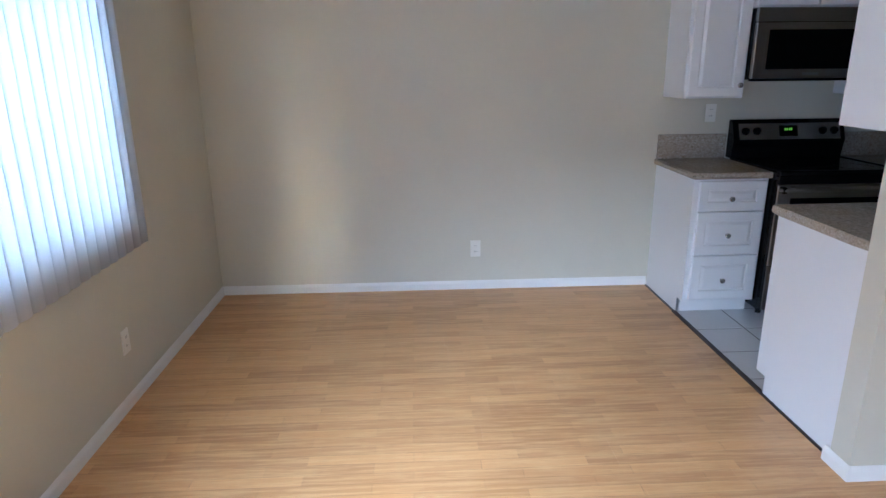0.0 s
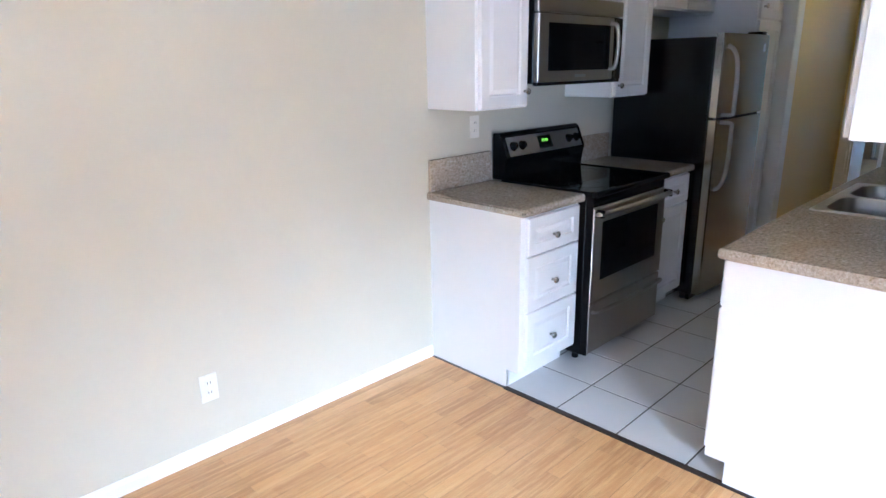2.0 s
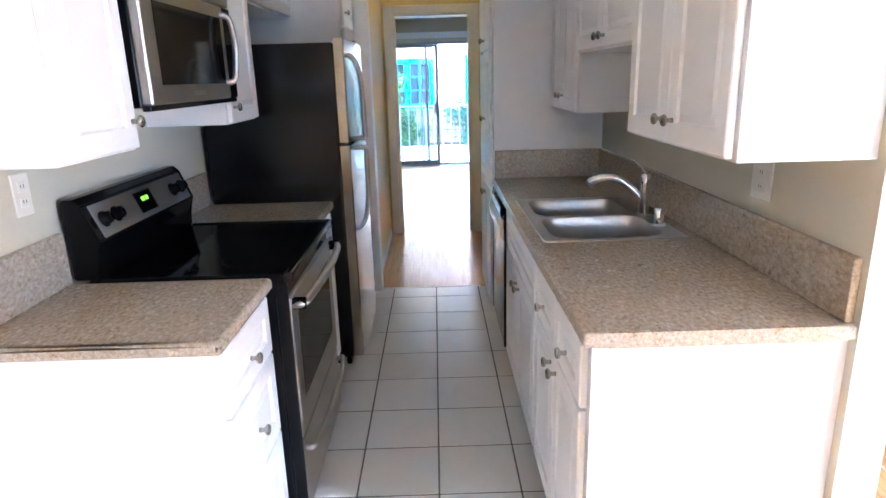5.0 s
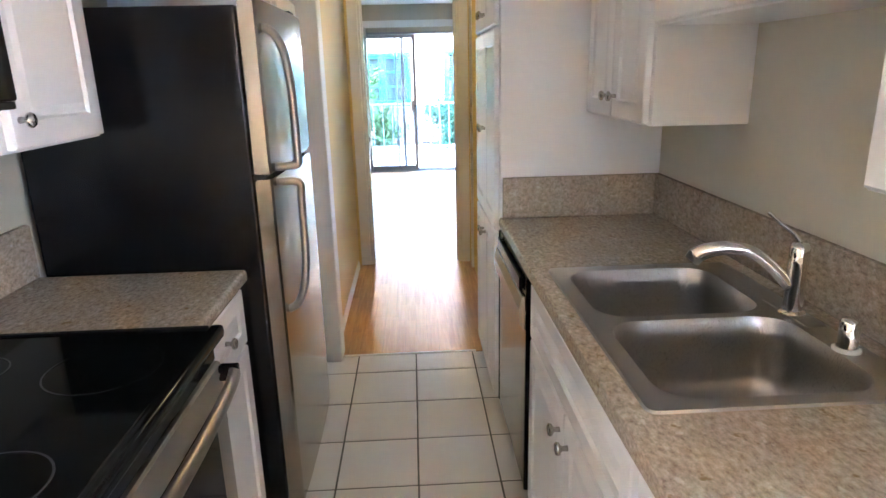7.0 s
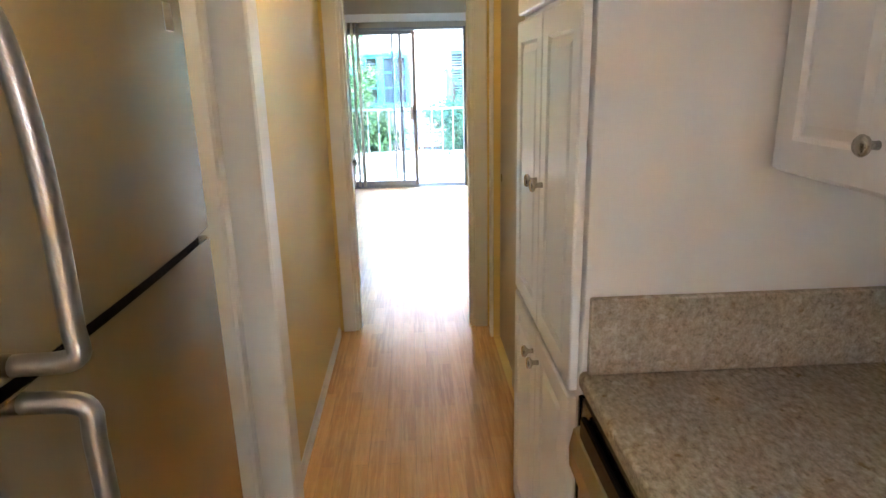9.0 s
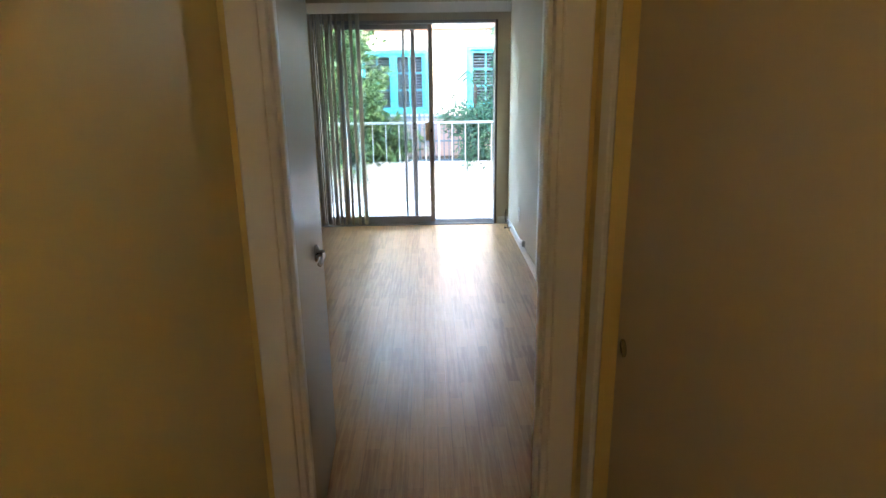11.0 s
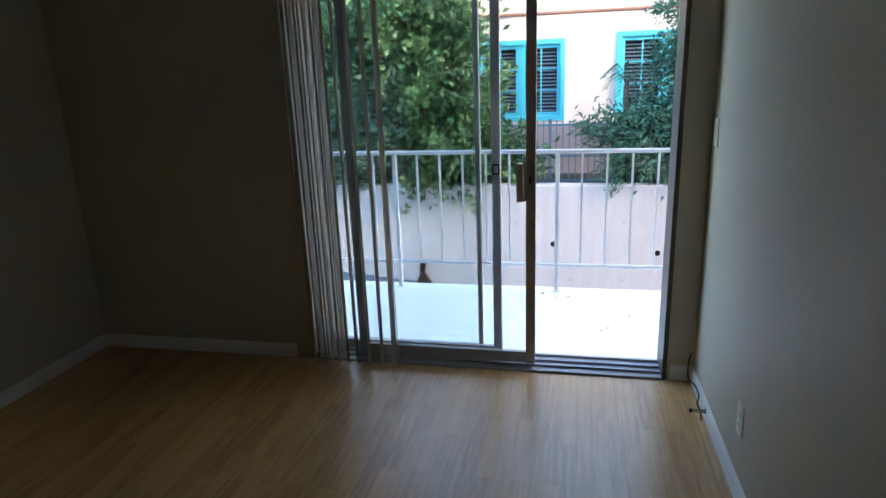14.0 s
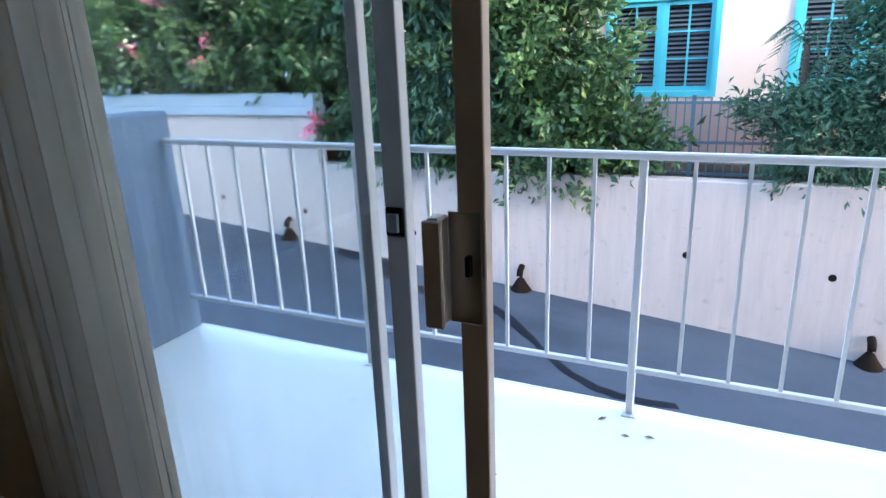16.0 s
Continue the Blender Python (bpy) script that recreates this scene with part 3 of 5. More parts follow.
def vane(x, y, z0, z1, turn, w=0.089, curve=0.014, n=6):
    """A curved vinyl strip, turned about the upright, 0 facing along x."""
    bm = bmesh.new()
    c, s = math.cos(turn), math.sin(turn)
    cols = []
    for k in range(n + 1):
        a = (k / n - 0.5) * w
        b = curve * (1 - (2 * k / n - 1) ** 2)
        px, py = x + b * c - a * s, y + b * s + a * c
        cols.append([bm.verts.new((px + dx * c, py + dx * s, z)) for dx in (0.0, 0.0012) for z in (z0, z1)])
    for p, q in zip(cols, cols[1:]):
        for i, j in ((0, 1), (1, 3), (3, 2), (2, 0)):
            bm.faces.new((p[i], p[j], q[j], q[i]))
    for e in (cols[0], cols[-1]):
        bm.faces.new((e[0], e[1], e[3], e[2]))
    return bm


blind = thing("vertical_blind", (-1.27, 2.05, 2.16), "white vinyl vertical blinds drawn across the dining window", "blind")
part("head_rail", box(-1.295, -1.245, 0.80, 3.26, 2.13, 2.17, 0.004), TRIM, blind)
y = 0.86
while y < 3.24:
    part("vane", vane(-1.272, y, 0.745, 2.135, radians(random.uniform(-3, 2))), VANE, blind, smooth=True)
    y += 0.079
wall_plate((WEST, 3.04, 0.315), (1, 0, 0), "ivory double outlet low on the dining side wall")
wall_plate((0.447, NORTH, 0.30), (0, -1, 0), "ivory double outlet low on the dining back wall")
wall_plate((2.04, NORTH, 1.218), (0, -1, 0), "ivory outlet above the counter backsplash")
wall_plate((2.15, 2.372, 1.18), (0, 1, 0), "ivory double-gang plate under the wall cabinet", w=0.115)
wall_plate((EAST_L, 0.075, 0.29), (-1, 0, 0), "ivory outlet on the living room end wall")
wall_plate((10.39, BED_S, 0.29), (0, 1, 0), "ivory outlet low on the bedroom wall")
wall_plate((11.15, BED_S, 1.215), (0, 1, 0), "ivory light switch beside the sliding door", "switch", "switch", "light_switch")
cable = bow(((2.75, 1.64, 0.006), (2.66, 1.650, 0.006), (2.52, 1.63, 0.006), (2.38, 1.66, 0.006), (2.30, 1.648, 0.007), (2.265, 1.61, 0.007), (2.25, 1.57, 0.007)))
solid("cable", tube(cable, 0.004, 8), PLASTIC, "loose white cable lying on the wood floor", "cable", smooth=True)

# ---- kitchen, stove side ----


def base_cabinet(x0, x1, y_front, y_back, out, label, fronts, name="base_cabinet", end_panel=None, top=0.874):
    """A floor unit with a recessed toe kick. fronts: (kind, x0, x1, z0, z1, knobs)."""
    ob = thing(name, ((x0 + x1) / 2, (y_front + y_back) / 2, 0), label, "cabinet", "kitchen floor cabinets")
    lo, hi = min(y_front, y_back), max(y_front, y_back)
    part("carcass", box(x0, x1, lo, hi, 0.095, top), CABINET, ob)
    kick = y_front - out * 0.075
    part("toe_kick", box(x0 + 0.001, x1 - 0.001, min(kick, y_back), max(kick, y_back), 0.0, 0.094), CABINET, ob)
    if end_panel is not None:
        part("end_panel", box(end_panel, end_panel + 0.018, lo - 0.001 if out < 0 else lo, hi if out < 0 else hi + 0.001, 0.095, 0.875), CABINET, ob)
        part("end_panel_foot", box(end_panel, end_panel + 0.018, min(kick, y_back), max(kick, y_back), 0.0, 0.095), CABINET, ob)
    for kind, a, b, c, d, knobs in fronts:
        cabinet_front(kind, a, b, c, d, y_front + out * 0.021, out, ob, knobs)
    return ob


def counter_mesh(x0, x1, y_front, y_back, z0=0.876, z1=0.915, hole=None, ends=(False, False)):
    """A worktop with a rounded front edge (and rounded free ends), with an optional cut-out."""
    bm = bmesh.new()
    xs = [x0, x1] if hole is None else [x0, hole[0], hole[1], x1]
    ys = sorted([y_front, y_back]) if hole is None else sorted([y_front, y_back, hole[2], hole[3]])
    g = {(i, j, k): bm.verts.new((x, y, z)) for i, x in enumerate(xs) for j, y in enumerate(ys) for k, z in enumerate((z0, z1))}
    for i in range(len(xs) - 1):
        for j in range(len(ys) - 1):
            if hole and i == 1 and j == 1:
                for a, b in (((1, 1), (2, 1)), ((2, 1), (2, 2)), ((2, 2), (1, 2)), ((1, 2), (1, 1))):
                    bm.faces.new((g[(*a, 0)], g[(*b, 0)], g[(*b, 1)], g[(*a, 1)]))
                continue
            for k in (0, 1):
                bm.faces.new((g[i, j, k], g[i + 1, j, k], g[i + 1, j + 1, k], g[i, j + 1, k]))
    nx, ny = len(xs) - 1, len(ys) - 1
    for i in range(nx):
        for j in (0, ny):
            bm.faces.new((g[i, j, 0], g[i + 1, j, 0], g[i + 1, j, 1], g[i, j, 1]))
    for j in range(ny):
        for i in (0, nx):
            bm.faces.new((g[i, j, 0], g[i, j + 1, 0], g[i, j + 1, 1], g[i, j, 1]))
    edges = [e for e in bm.edges if all(abs(v.co.y - y_front) < 1e-4 for v in e.verts) and abs(e.verts[0].co.z - e.verts[1].co.z) < 1e-4]
    for flag, x in zip(ends, (x0, x1)):
        if flag:
            edges += [e for e in bm.edges if all(abs(v.co.x - x) < 1e-4 for v in e.verts) and abs(e.verts[0].co.z - e.verts[1].co.z) < 1e-4]
            edges += [e for e in bm.edges if all(abs(v.co.x - x) < 1e-4 and abs(v.co.y - y_front) < 1e-4 for v in e.verts)]
    bmesh.ops.bevel(bm, geom=list(set(edges)), offset=0.012, segments=4, affect="EDGES", profile=0.5)
    return bm


base_cabinet(1.702, 2.155, 3.902, NORTH, -1, "white drawer base cabinet beside the stove, three drawers", (
    ("drawer_front", 1.732, 2.140, 0.682, 0.862, ((1.925, 0.757),)),
    ("drawer_front", 1.732, 2.140, 0.405, 0.674, ((1.925, 0.530),)),
    ("drawer_front", 1.732, 2.140, 0.112, 0.397, ((1.925, 0.240),))), end_panel=1.699)
base_cabinet(2.935, 3.380, 3.902, NORTH, -1, "narrow white base cabinet between stove and fridge", (
    ("drawer_front", 2.950, 3.365, 0.690, 0.862, ((3.160, 0.775),)),
    ("door", 2.950, 3.365, 0.112, 0.680, ((3.000, 0.63),))))
for x0, x1, free in ((1.680, 2.160, True), (2.931, 3.392, False)):
    ct = thing("countertop", ((x0 + x1) / 2, 4.18, 0.876), "speckled tan granite countertop with rounded edge beside the stove", "countertop")
    part("slab", counter_mesh(x0, x1, 3.868, NORTH - 0.001, ends=(free, False)), GRANITE, ct, smooth=False)
    part("backsplash", box(x0 + (0.012 if free else 0), x1, NORTH - 0.022, NORTH - 0.001, 0.9155, 1.078, 0.003), GRANITE, ct)

# stove
X0, X1 = 2.164, 2.927
stove = thing("stove", (2.545, 4.15, 0), "free-standing electric stove, black glass top, stainless oven door", "stove")
part("body", box(X0, X1, 3.862, 4.470, 0.045, 0.900, 0.003), BLACKGLOSS, stove)
for fx in (X0 + 0.05, X1 - 0.05):
    for fy in (3.92, 4.42):
        part("foot", lathe((fx, fy, 0), UP, ((0.018, 0), (0.018, 0.045)), 12), BLACKGLOSS, stove)
top = part("cooktop", box(X0 - 0.001, X1 + 0.001, 3.815, 4.415, 0.900, 0.922, 0.006, seg=2), BLACKGLASS, stove, "black ceramic glass cooktop")
for bx, by, r in ((2.355, 3.985, 0.095), (2.735, 3.985, 0.112), (2.355, 4.255, 0.075), (2.735, 4.255, 0.075)):
    part("burner_ring", lathe((bx, by, 0.9222), UP, ((r, 0), (r, 0.0004), (r - 0.004, 0.0004), (r - 0.004, 0)), 40), RINGGREY, top)
part("cooktop_rim", box(X0 - 0.003, X1 + 0.003, 3.802, 3.834, 0.898, 0.930, 0.011, seg=3), BLACKGLOSS, top, "rounded black front rim", smooth=True)
for x in (X0 - 0.003, X1 - 0.011):
    part("cooktop_rim", box(x, x + 0.014, 3.836, 4.394, 0.9005, 0.9275, 0.004, seg=2), BLACKGLOSS, top)
bg = bmesh.new()
prof = ((4.395, 0.9225), (4.395, 0.99), (4.375, 1.045), (4.42, 1.155), (4.44, 1.175), (4.476, 1.175), (4.476, 0.9225))
sides = [[bg.verts.new((x, y, z)) for y, z in prof] for x in (X0, X1)]
for k in range(len(prof)):
    j = (k + 1) % len(prof)
    bg.faces.new((sides[0][k], sides[0][j], sides[1][j], sides[1][k]))
bg.faces.new(sides[0]), bg.faces.new(sides[1])
bmesh.ops.bevel(bg, geom=[e for e in bg.edges], offset=0.004, segments=2, affect="EDGES")
guard = part("back_guard", bg, BLACKGLOSS, stove, "black back guard with controls")
slope = Vector((0, 0.045, 0.110)).normalized()
out = Vector((0, -slope.z, slope.y))


def on_guard(x, s, w, h, t=0.003):
    """A slab on the sloping front of the back guard."""
    bm = bmesh.new()
    c = Vector((x, 4.375, 1.045)) + slope * s
    for d in (0.0, t):
        for a, b in ((-w / 2, -h / 2), (w / 2, -h / 2), (w / 2, h / 2), (-w / 2, h / 2)):
            bm.verts.new(c + Vector((a, 0, 0)) + slope * b + out * d)
    bm.verts.ensure_lookup_table()
    v = bm.verts
    for q in ((0, 1, 2, 3), (4, 5, 6, 7), (0, 1, 5, 4), (1, 2, 6, 5), (2, 3, 7, 6), (3, 0, 4, 7)):
        bm.faces.new([v[i] for i in q])
    return bm


panel = part("control_panel", on_guard((X0 + X1) / 2, 0.058, 0.69, 0.108, 0.004), CONTROL, guard, "grey stainless control panel")
part("clock_display", on_guard(2.535, 0.060, 0.125, 0.075, 0.006), BLACKGLASS, guard)
for dx in (-0.030, -0.012, 0.012, 0.030):
    part("clock_digit", on_guard(2.535 + dx * 0.7, 0.070, 0.006, 0.016, 0.0068), DIGITS, guard)
for kx in (2.240, 2.318, 2.768, 2.846):
    c = Vector((kx, 4.375, 1.045)) + slope * 0.058
    k = part("control_knob", lathe(c + out * 0.004, out, ((0.026, 0), (0.026, 0.006), (0.020, 0.010), (0.019, 0.024), (0.017, 0.026), (0, 0.026)), 20), BLACKGLOSS, guard, smooth=True)
part("vent_strip", box(X0 + 0.01, X1 - 0.01, 3.828, 3.862, 0.845, 0.8995, 0.003), BLACKGLOSS, stove)
door = part("oven_door", box(X0 + 0.006, X1 - 0.006, 3.818, 3.860, 0.345, 0.842, 0.005), STEELH, stove, "stainless oven door with window")
part("oven_window", box(X0 + 0.09, X1 - 0.09, 3.8165, 3.8195, 0.455, 0.765, 0.001), BLACKGLASS, door, "dark oven window")
part("door_edge", box(X0 + 0.0005, X0 + 0.0055, 3.822, 3.860, 0.05, 0.895), BLACKGLOSS, stove)
hb = bow(((2.190, 3.818, 0.815), (2.196, 3.780, 0.822), (2.36, 3.762, 0.826), (2.545, 3.757, 0.827), (2.73, 3.762, 0.826), (2.895, 3.780, 0.822), (2.901, 3.818, 0.815)))
part("handle", tube(hb, 0.0150, 12, flat=0.72), STEELH, door, "curved stainless bar handle", smooth=True)
for hx in (2.178, 2.890):
    part("handle_bracket", box(hx, hx + 0.024, 3.772, 3.8175, 0.800, 0.838, 0.006, seg=2), BLACKGLOSS, door, "black handle end bracket")
drawer = part("storage_drawer", box(X0 + 0.006, X1 - 0.006, 3.820, 3.860, 0.055, 0.335, 0.005), STEELH, stove, "stainless storage drawer")
hb = bow(((2.200, 3.820, 0.290), (2.206, 3.790, 0.298), (2.36, 3.776, 0.302), (2.545, 3.772, 0.303), (2.73, 3.776, 0.302), (2.885, 3.790, 0.298), (2.891, 3.820, 0.290)))
part("handle", tube(hb, 0.011, 10), STEELH, drawer, smooth=True)


def wall_cabinet(x0, x1, y_back, y_face, z0, z1, out, doors, label, knob_z, knob_xs):
    """A wall unit; doors is how many."""
    ob = thing("wall_cabinet", ((x0 + x1) / 2, (y_back + y_face) / 2, z0), label, "cabinet", "kitchen wall cabinets")
    lo, hi = min(y_back, y_face), max(y_back, y_face)
    part("carcass", box(x0, x1, lo, hi, z0, z1, 0.002), CABINET, ob)
    w = (x1 - x0 - 0.03) / doors
    for k in range(doors):
        a = x0 + 0.015 + k * w
        mine = [(kx, knob_z) for kx in knob_xs if a <= kx <= a + w]
        cabinet_front("door", a + 0.003, a + w - 0.003, z0 + 0.008, z1 - 0.015, y_face + out * 0.021, out, ob, mine)
    return ob


wall_cabinet(1.702, 2.078, NORTH, 4.180, 1.330, 2.30, -1, 1, "white raised-panel wall cabinet beside the microwave", 1.408, (2.035,))
wall_cabinet(2.868, 3.285, NORTH, 4.180, 1.338, 2.30, -1, 1, "white raised-panel wall cabinet next to the fridge", 1.405, (2.915,))
wall_cabinet(2.080, 2.866, NORTH, 4.180, 1.858, 2.30, -1, 2, "white short wall cabinet above the microwave", 1.93, (2.44, 2.51))
wall_cabinet(3.287, 4.168, NORTH, 4.180, 1.848, 2.30, -1, 2, "white short wall cabinet above the fridge", 1.935, (3.70, 3.790))

# microwave under the short cabinet
mw = thing("microwave", (2.473, 4.31, 1.44), "over-range microwave, stainless front and black glass door", "microwave")
part("body", box(2.085, 2.861, 4.150, 4.498, 1.440, 1.853, 0.004), BLACKGLOSS, mw)
part("top_vent", box(2.085, 2.861, 4.122, 4.150, 1.775, 1.853, 0.004), STEELH, mw, "stainless vent strip")
dr = part("door", box(2.085, 2.770, 4.118, 4.150, 1.446, 1.770, 0.005), STEELH, mw, "stainless door with black window")
part("door_window", box(2.165, 2.728, 4.1165, 4.1195, 1.500, 1.728, 0.001), BLACKGLASS, dr)
ctl = part("control_panel", box(2.773, 2.861, 4.120, 4.150, 1.446, 1.770, 0.004), BLACKGLASS, mw, "black touch control panel")
part("bottom_trim", box(2.085, 2.861, 4.126, 4.150, 1.430, 1.4455, 0.002), BLACKGLOSS, mw)
part("badge", box(2.40, 2.50, 4.1170, 4.1185, 1.465, 1.480), CONTROL, dr)
hb = bow(((2.728, 4.118, 1.500), (2.742, 4.088, 1.515), (2.748, 4.078, 1.60), (2.748, 4.078, 1.66), (2.742, 4.088, 1.725), (2.728, 4.118, 1.740)))
part("handle", tube(hb, 0.011, 12), STEEL, dr, "curved stainless handle", smooth=True)

# fridge
fridge = thing("refrigerator", (3.76, 4.15, 0), "top-freezer refrigerator, black sides and stainless doors", "refrigerator")
FX0, FX1 = 3.402, 4.128
part("cabinet_body", box(FX0, FX1, 3.822, 4.470, 0.055, 1.672, 0.006, seg=2), FRIDGESIDE, fridge, "black textured cabinet sides")
part("base_grille", box(FX0 + 0.01, FX1 - 0.01, 3.835, 3.86, 0.010, 0.054, 0.003), BLACKGLOSS, fridge)
for fx in (FX0 + 0.06, FX1 - 0.06):
    for fy in (3.90, 4.40):
        part("foot", lathe((fx, fy, 0), UP, ((0.02, 0), (0.02, 0.055)), 12), RUBBER, fridge)


def fridge_door(z0, z1, name):
    """A slightly bowed door skin with rounded edges."""
    bm = bmesh.new()
    prof = [(FX0, 3.815), (FX0, 3.772)]
    for k in range(9):
        t = k / 8
        prof.append((FX0 + 0.010 + (FX1 - FX0 - 0.020) * t, 3.766 - 0.006 * (1 - (2 * t - 1) ** 2)))
    prof += [(FX1, 3.772), (FX1, 3.815)]
    rings = [[bm.verts.new((x, y, z)) for x, y in prof] for z in (z0, z1)]
    for k in range(len(prof)):
        j = (k + 1) % len(prof)
        bm.faces.new((rings[0][k], rings[0][j], rings[1][j], rings[1][k]))
    bm.faces.new(rings[0]), bm.faces.new(rings[1])
    bmesh.ops.bevel(bm, geom=[e for e in bm.edges if abs(e.verts[0].co.z - e.verts[1].co.z) < 1e-5], offset=0.004, segments=2, affect="EDGES")
    return part(name, bm, DOORSTEEL, fridge, "stainless door skin")


fz = fridge_door(1.202, 1.690, "freezer_door")
fd = fridge_door(0.062, 1.186, "fridge_door")
part("door_gasket", box(FX0 + 0.006, FX1 - 0.006, 3.790, 3.8215, 1.1865, 1.2015), RUBBER, fridge)
part("hinge_cover", box(FX1 - 0.09, FX1 - 0.01, 3.785, 3.88, 1.6905, 1.712, 0.004), BLACKGLOSS, fridge)
part("badge", box(FX1 - 0.105, FX1 - 0.065, 3.7625, 3.7665, 1.585, 1.635, 0.0015), CHROME, fz, "small chrome badge")
hb = bow(((3.462, 3.766, 1.618), (3.464, 3.735, 1.598), (3.466, 3.712, 1.55), (3.466, 3.700, 1.46), (3.466, 3.697, 1.36), (3.464, 3.697, 1.26), (3.462, 3.700, 1.222), (3.462, 3.766, 1.216)))
part("handle", tube(hb, 0.0125, 12), STEEL, fz, "curved stainless handle", smooth=True)
hb = bow(((3.462, 3.766, 1.172), (3.462, 3.700, 1.166), (3.464, 3.697, 1.12), (3.466, 3.697, 1.02), (3.466, 3.700, 0.92), (3.466, 3.712, 0.83), (3.464, 3.735, 0.775), (3.462, 3.766, 0.755)))
part("handle", tube(hb, 0.0125, 12), STEEL, fd, "curved stainless handle", smooth=True)

# tall narrow cabinet between fridge and wall end
tall = thing("tall_cabinet", (4.39, 4.18, 0), "narrow white full-height cabinet beside the fridge", "cabinet")
part("carcass", box(4.172, 4.606, 3.880, NORTH, 0.095, 2.30, 0.002), CABINET, tall)
part("toe_kick", box(4.173, 4.605, 3.94, NORTH, 0.0, 0.094), CABINET, tall)
for z0, z1, kz in ((0.112, 1.790, 1.10), (1.805, 2.285, 1.88)):
    cabinet_front("door", 4.185, 4.595, z0, z1, 3.859, -1, tall, ((4.225, kz),))

# ---- kitchen, sink side ----
base_cabinet(1.702, 2.415, 2.986, 2.373, 1, "white base cabinet at the counter end, two drawers over two doors", (
    ("drawer_front", 1.716, 2.048, 0.690, 0.862, ((1.880, 0.765),)),
    ("drawer_front", 2.056, 2.400, 0.690, 0.862, ((2.230, 0.765),)),
    ("door", 1.716, 2.048, 0.112, 0.680, ((2.012, 0.635),)),
    ("door", 2.056, 2.400, 0.112, 0.680, ((2.092, 0.635),))), end_panel=1.684)
base_cabinet(2.417, 3.330, 2.986, 2.373, 1, "white sink base cabinet with two doors", (
    ("false_front", 2.432, 3.315, 0.690, 0.862, ()),
    ("door", 2.432, 2.869, 0.112, 0.680, ((2.832, 0.615),)),
    ("door", 2.877, 3.315, 0.112, 0.680, ((2.914, 0.615),))), top=0.70)
SINK = (2.475, 3.280, 2.440, 2.968)
ct = thing("countertop", (2.8, 2.7, 0.876), "long speckled tan granite countertop with rounded edge around the sink", "countertop")
part("slab", counter_mesh(1.660, 3.966, 3.014, 2.373, hole=(SINK[0] + 0.015, SINK[1] - 0.015, SINK[2] + 0.015, SINK[3] - 0.015), ends=(True, False)), GRANITE, ct)
part("backsplash", box(1.675, 3.966, 2.373, 2.394, 0.9155, 1.076, 0.003), GRANITE, ct)
part("side_splash", box(3.944, 3.966, 2.3945, 3.000, 0.9155, 1.076, 0.003), GRANITE, ct)


def loop(bm, x0, x1, y0, y1, r, z, n=6):
    """A rounded rectangle of vertices."""
    out = []
    for cx, cy, a0 in ((x1 - r, y1 - r, 0), (x0 + r, y1 - r, 90), (x0 + r, y0 + r, 180), (x1 - r, y0 + r, 270)):
        for k in range(n + 1):
            a = radians(a0 + 90 * k / n)
            out.append(bm.verts.new((cx + r * math.cos(a), cy + r * math.sin(a), z)))
    return out


def bridge(bm, a, b):
    for k in range(len(a)):
        j = (k + 1) % len(a)
        bm.faces.new((a[k], a[j], b[j], b[k]))


sink = thing("kitchen_sink", (2.88, 2.70, 0.917), "stainless double-bowl drop-in kitchen sink", "sink")
bm = bmesh.new()
rim0 = loop(bm, SINK[0], SINK[1], SINK[2], SINK[3], 0.022, 0.9156)
rim1 = loop(bm, SINK[0] + 0.003, SINK[1] - 0.003, SINK[2] + 0.003, SINK[3] - 0.003, 0.020, 0.9205)
bridge(bm, rim0, rim1)
bowls = ((2.512, 2.866, 2.508, 2.924), (2.892, 3.240, 2.520, 2.924))
mouths = [loop(bm, *b, 0.075, 0.9195) for b in bowls]
edges = []
for ring in (rim1, *mouths):
    for k in range(len(ring)):
        e = bm.edges.get((ring[k], ring[(k + 1) % len(ring)])) or bm.edges.new((ring[k], ring[(k + 1) % len(ring)]))
        edges.append(e)
bmesh.ops.triangle_fill(bm, use_beauty=True, use_dissolve=False, edges=edges)
part("deck", bm, SINKSTEEL, sink, "flat steel rim and faucet ledge")
for b in bowls:
    bm = bmesh.new()
    last = loop(bm, *b, 0.075, 0.9195)
    for inset, z, r in ((0.003, 0.913, 0.074), (0.007, 0.86, 0.072), (0.012, 0.775, 0.068), (0.022, 0.748, 0.062), (0.045, 0.735, 0.045)):
        ring = loop(bm, b[0] + inset, b[1] - inset, b[2] + inset, b[3] - inset, r, z)
        bridge(bm, last, ring)
        last = ring
    bm.faces.new(last)
    bowl = part("bowl", bm, SINKSTEEL, sink, "deep rounded steel bowl", smooth=True)
    cx, cy = (b[0] + b[1]) / 2, (b[2] + b[3]) / 2
    part("drain", lathe((cx, cy, 0.7355), UP, ((0.042, 0), (0.042, 0.002), (0.034, 0.003), (0.026, 0.0005), (0, 0.0005)), 24), CHROME, bowl, smooth=True)

faucet = thing("faucet", (2.873, 2.478, 0.92), "chrome single-lever kitchen faucet with arched pull-out spout", "faucet")
part("base_plate", lathe((2.873, 2.478, 0.9208), UP, ((0.030, 0), (0.030, 0.004), (0.024, 0.008), (0.021, 0.010)), 24), CHROME, faucet, smooth=True)
part("escutcheon", box(2.785, 2.960, 2.452, 2.500, 0.9208, 0.925, 0.002), SINKSTEEL, faucet)
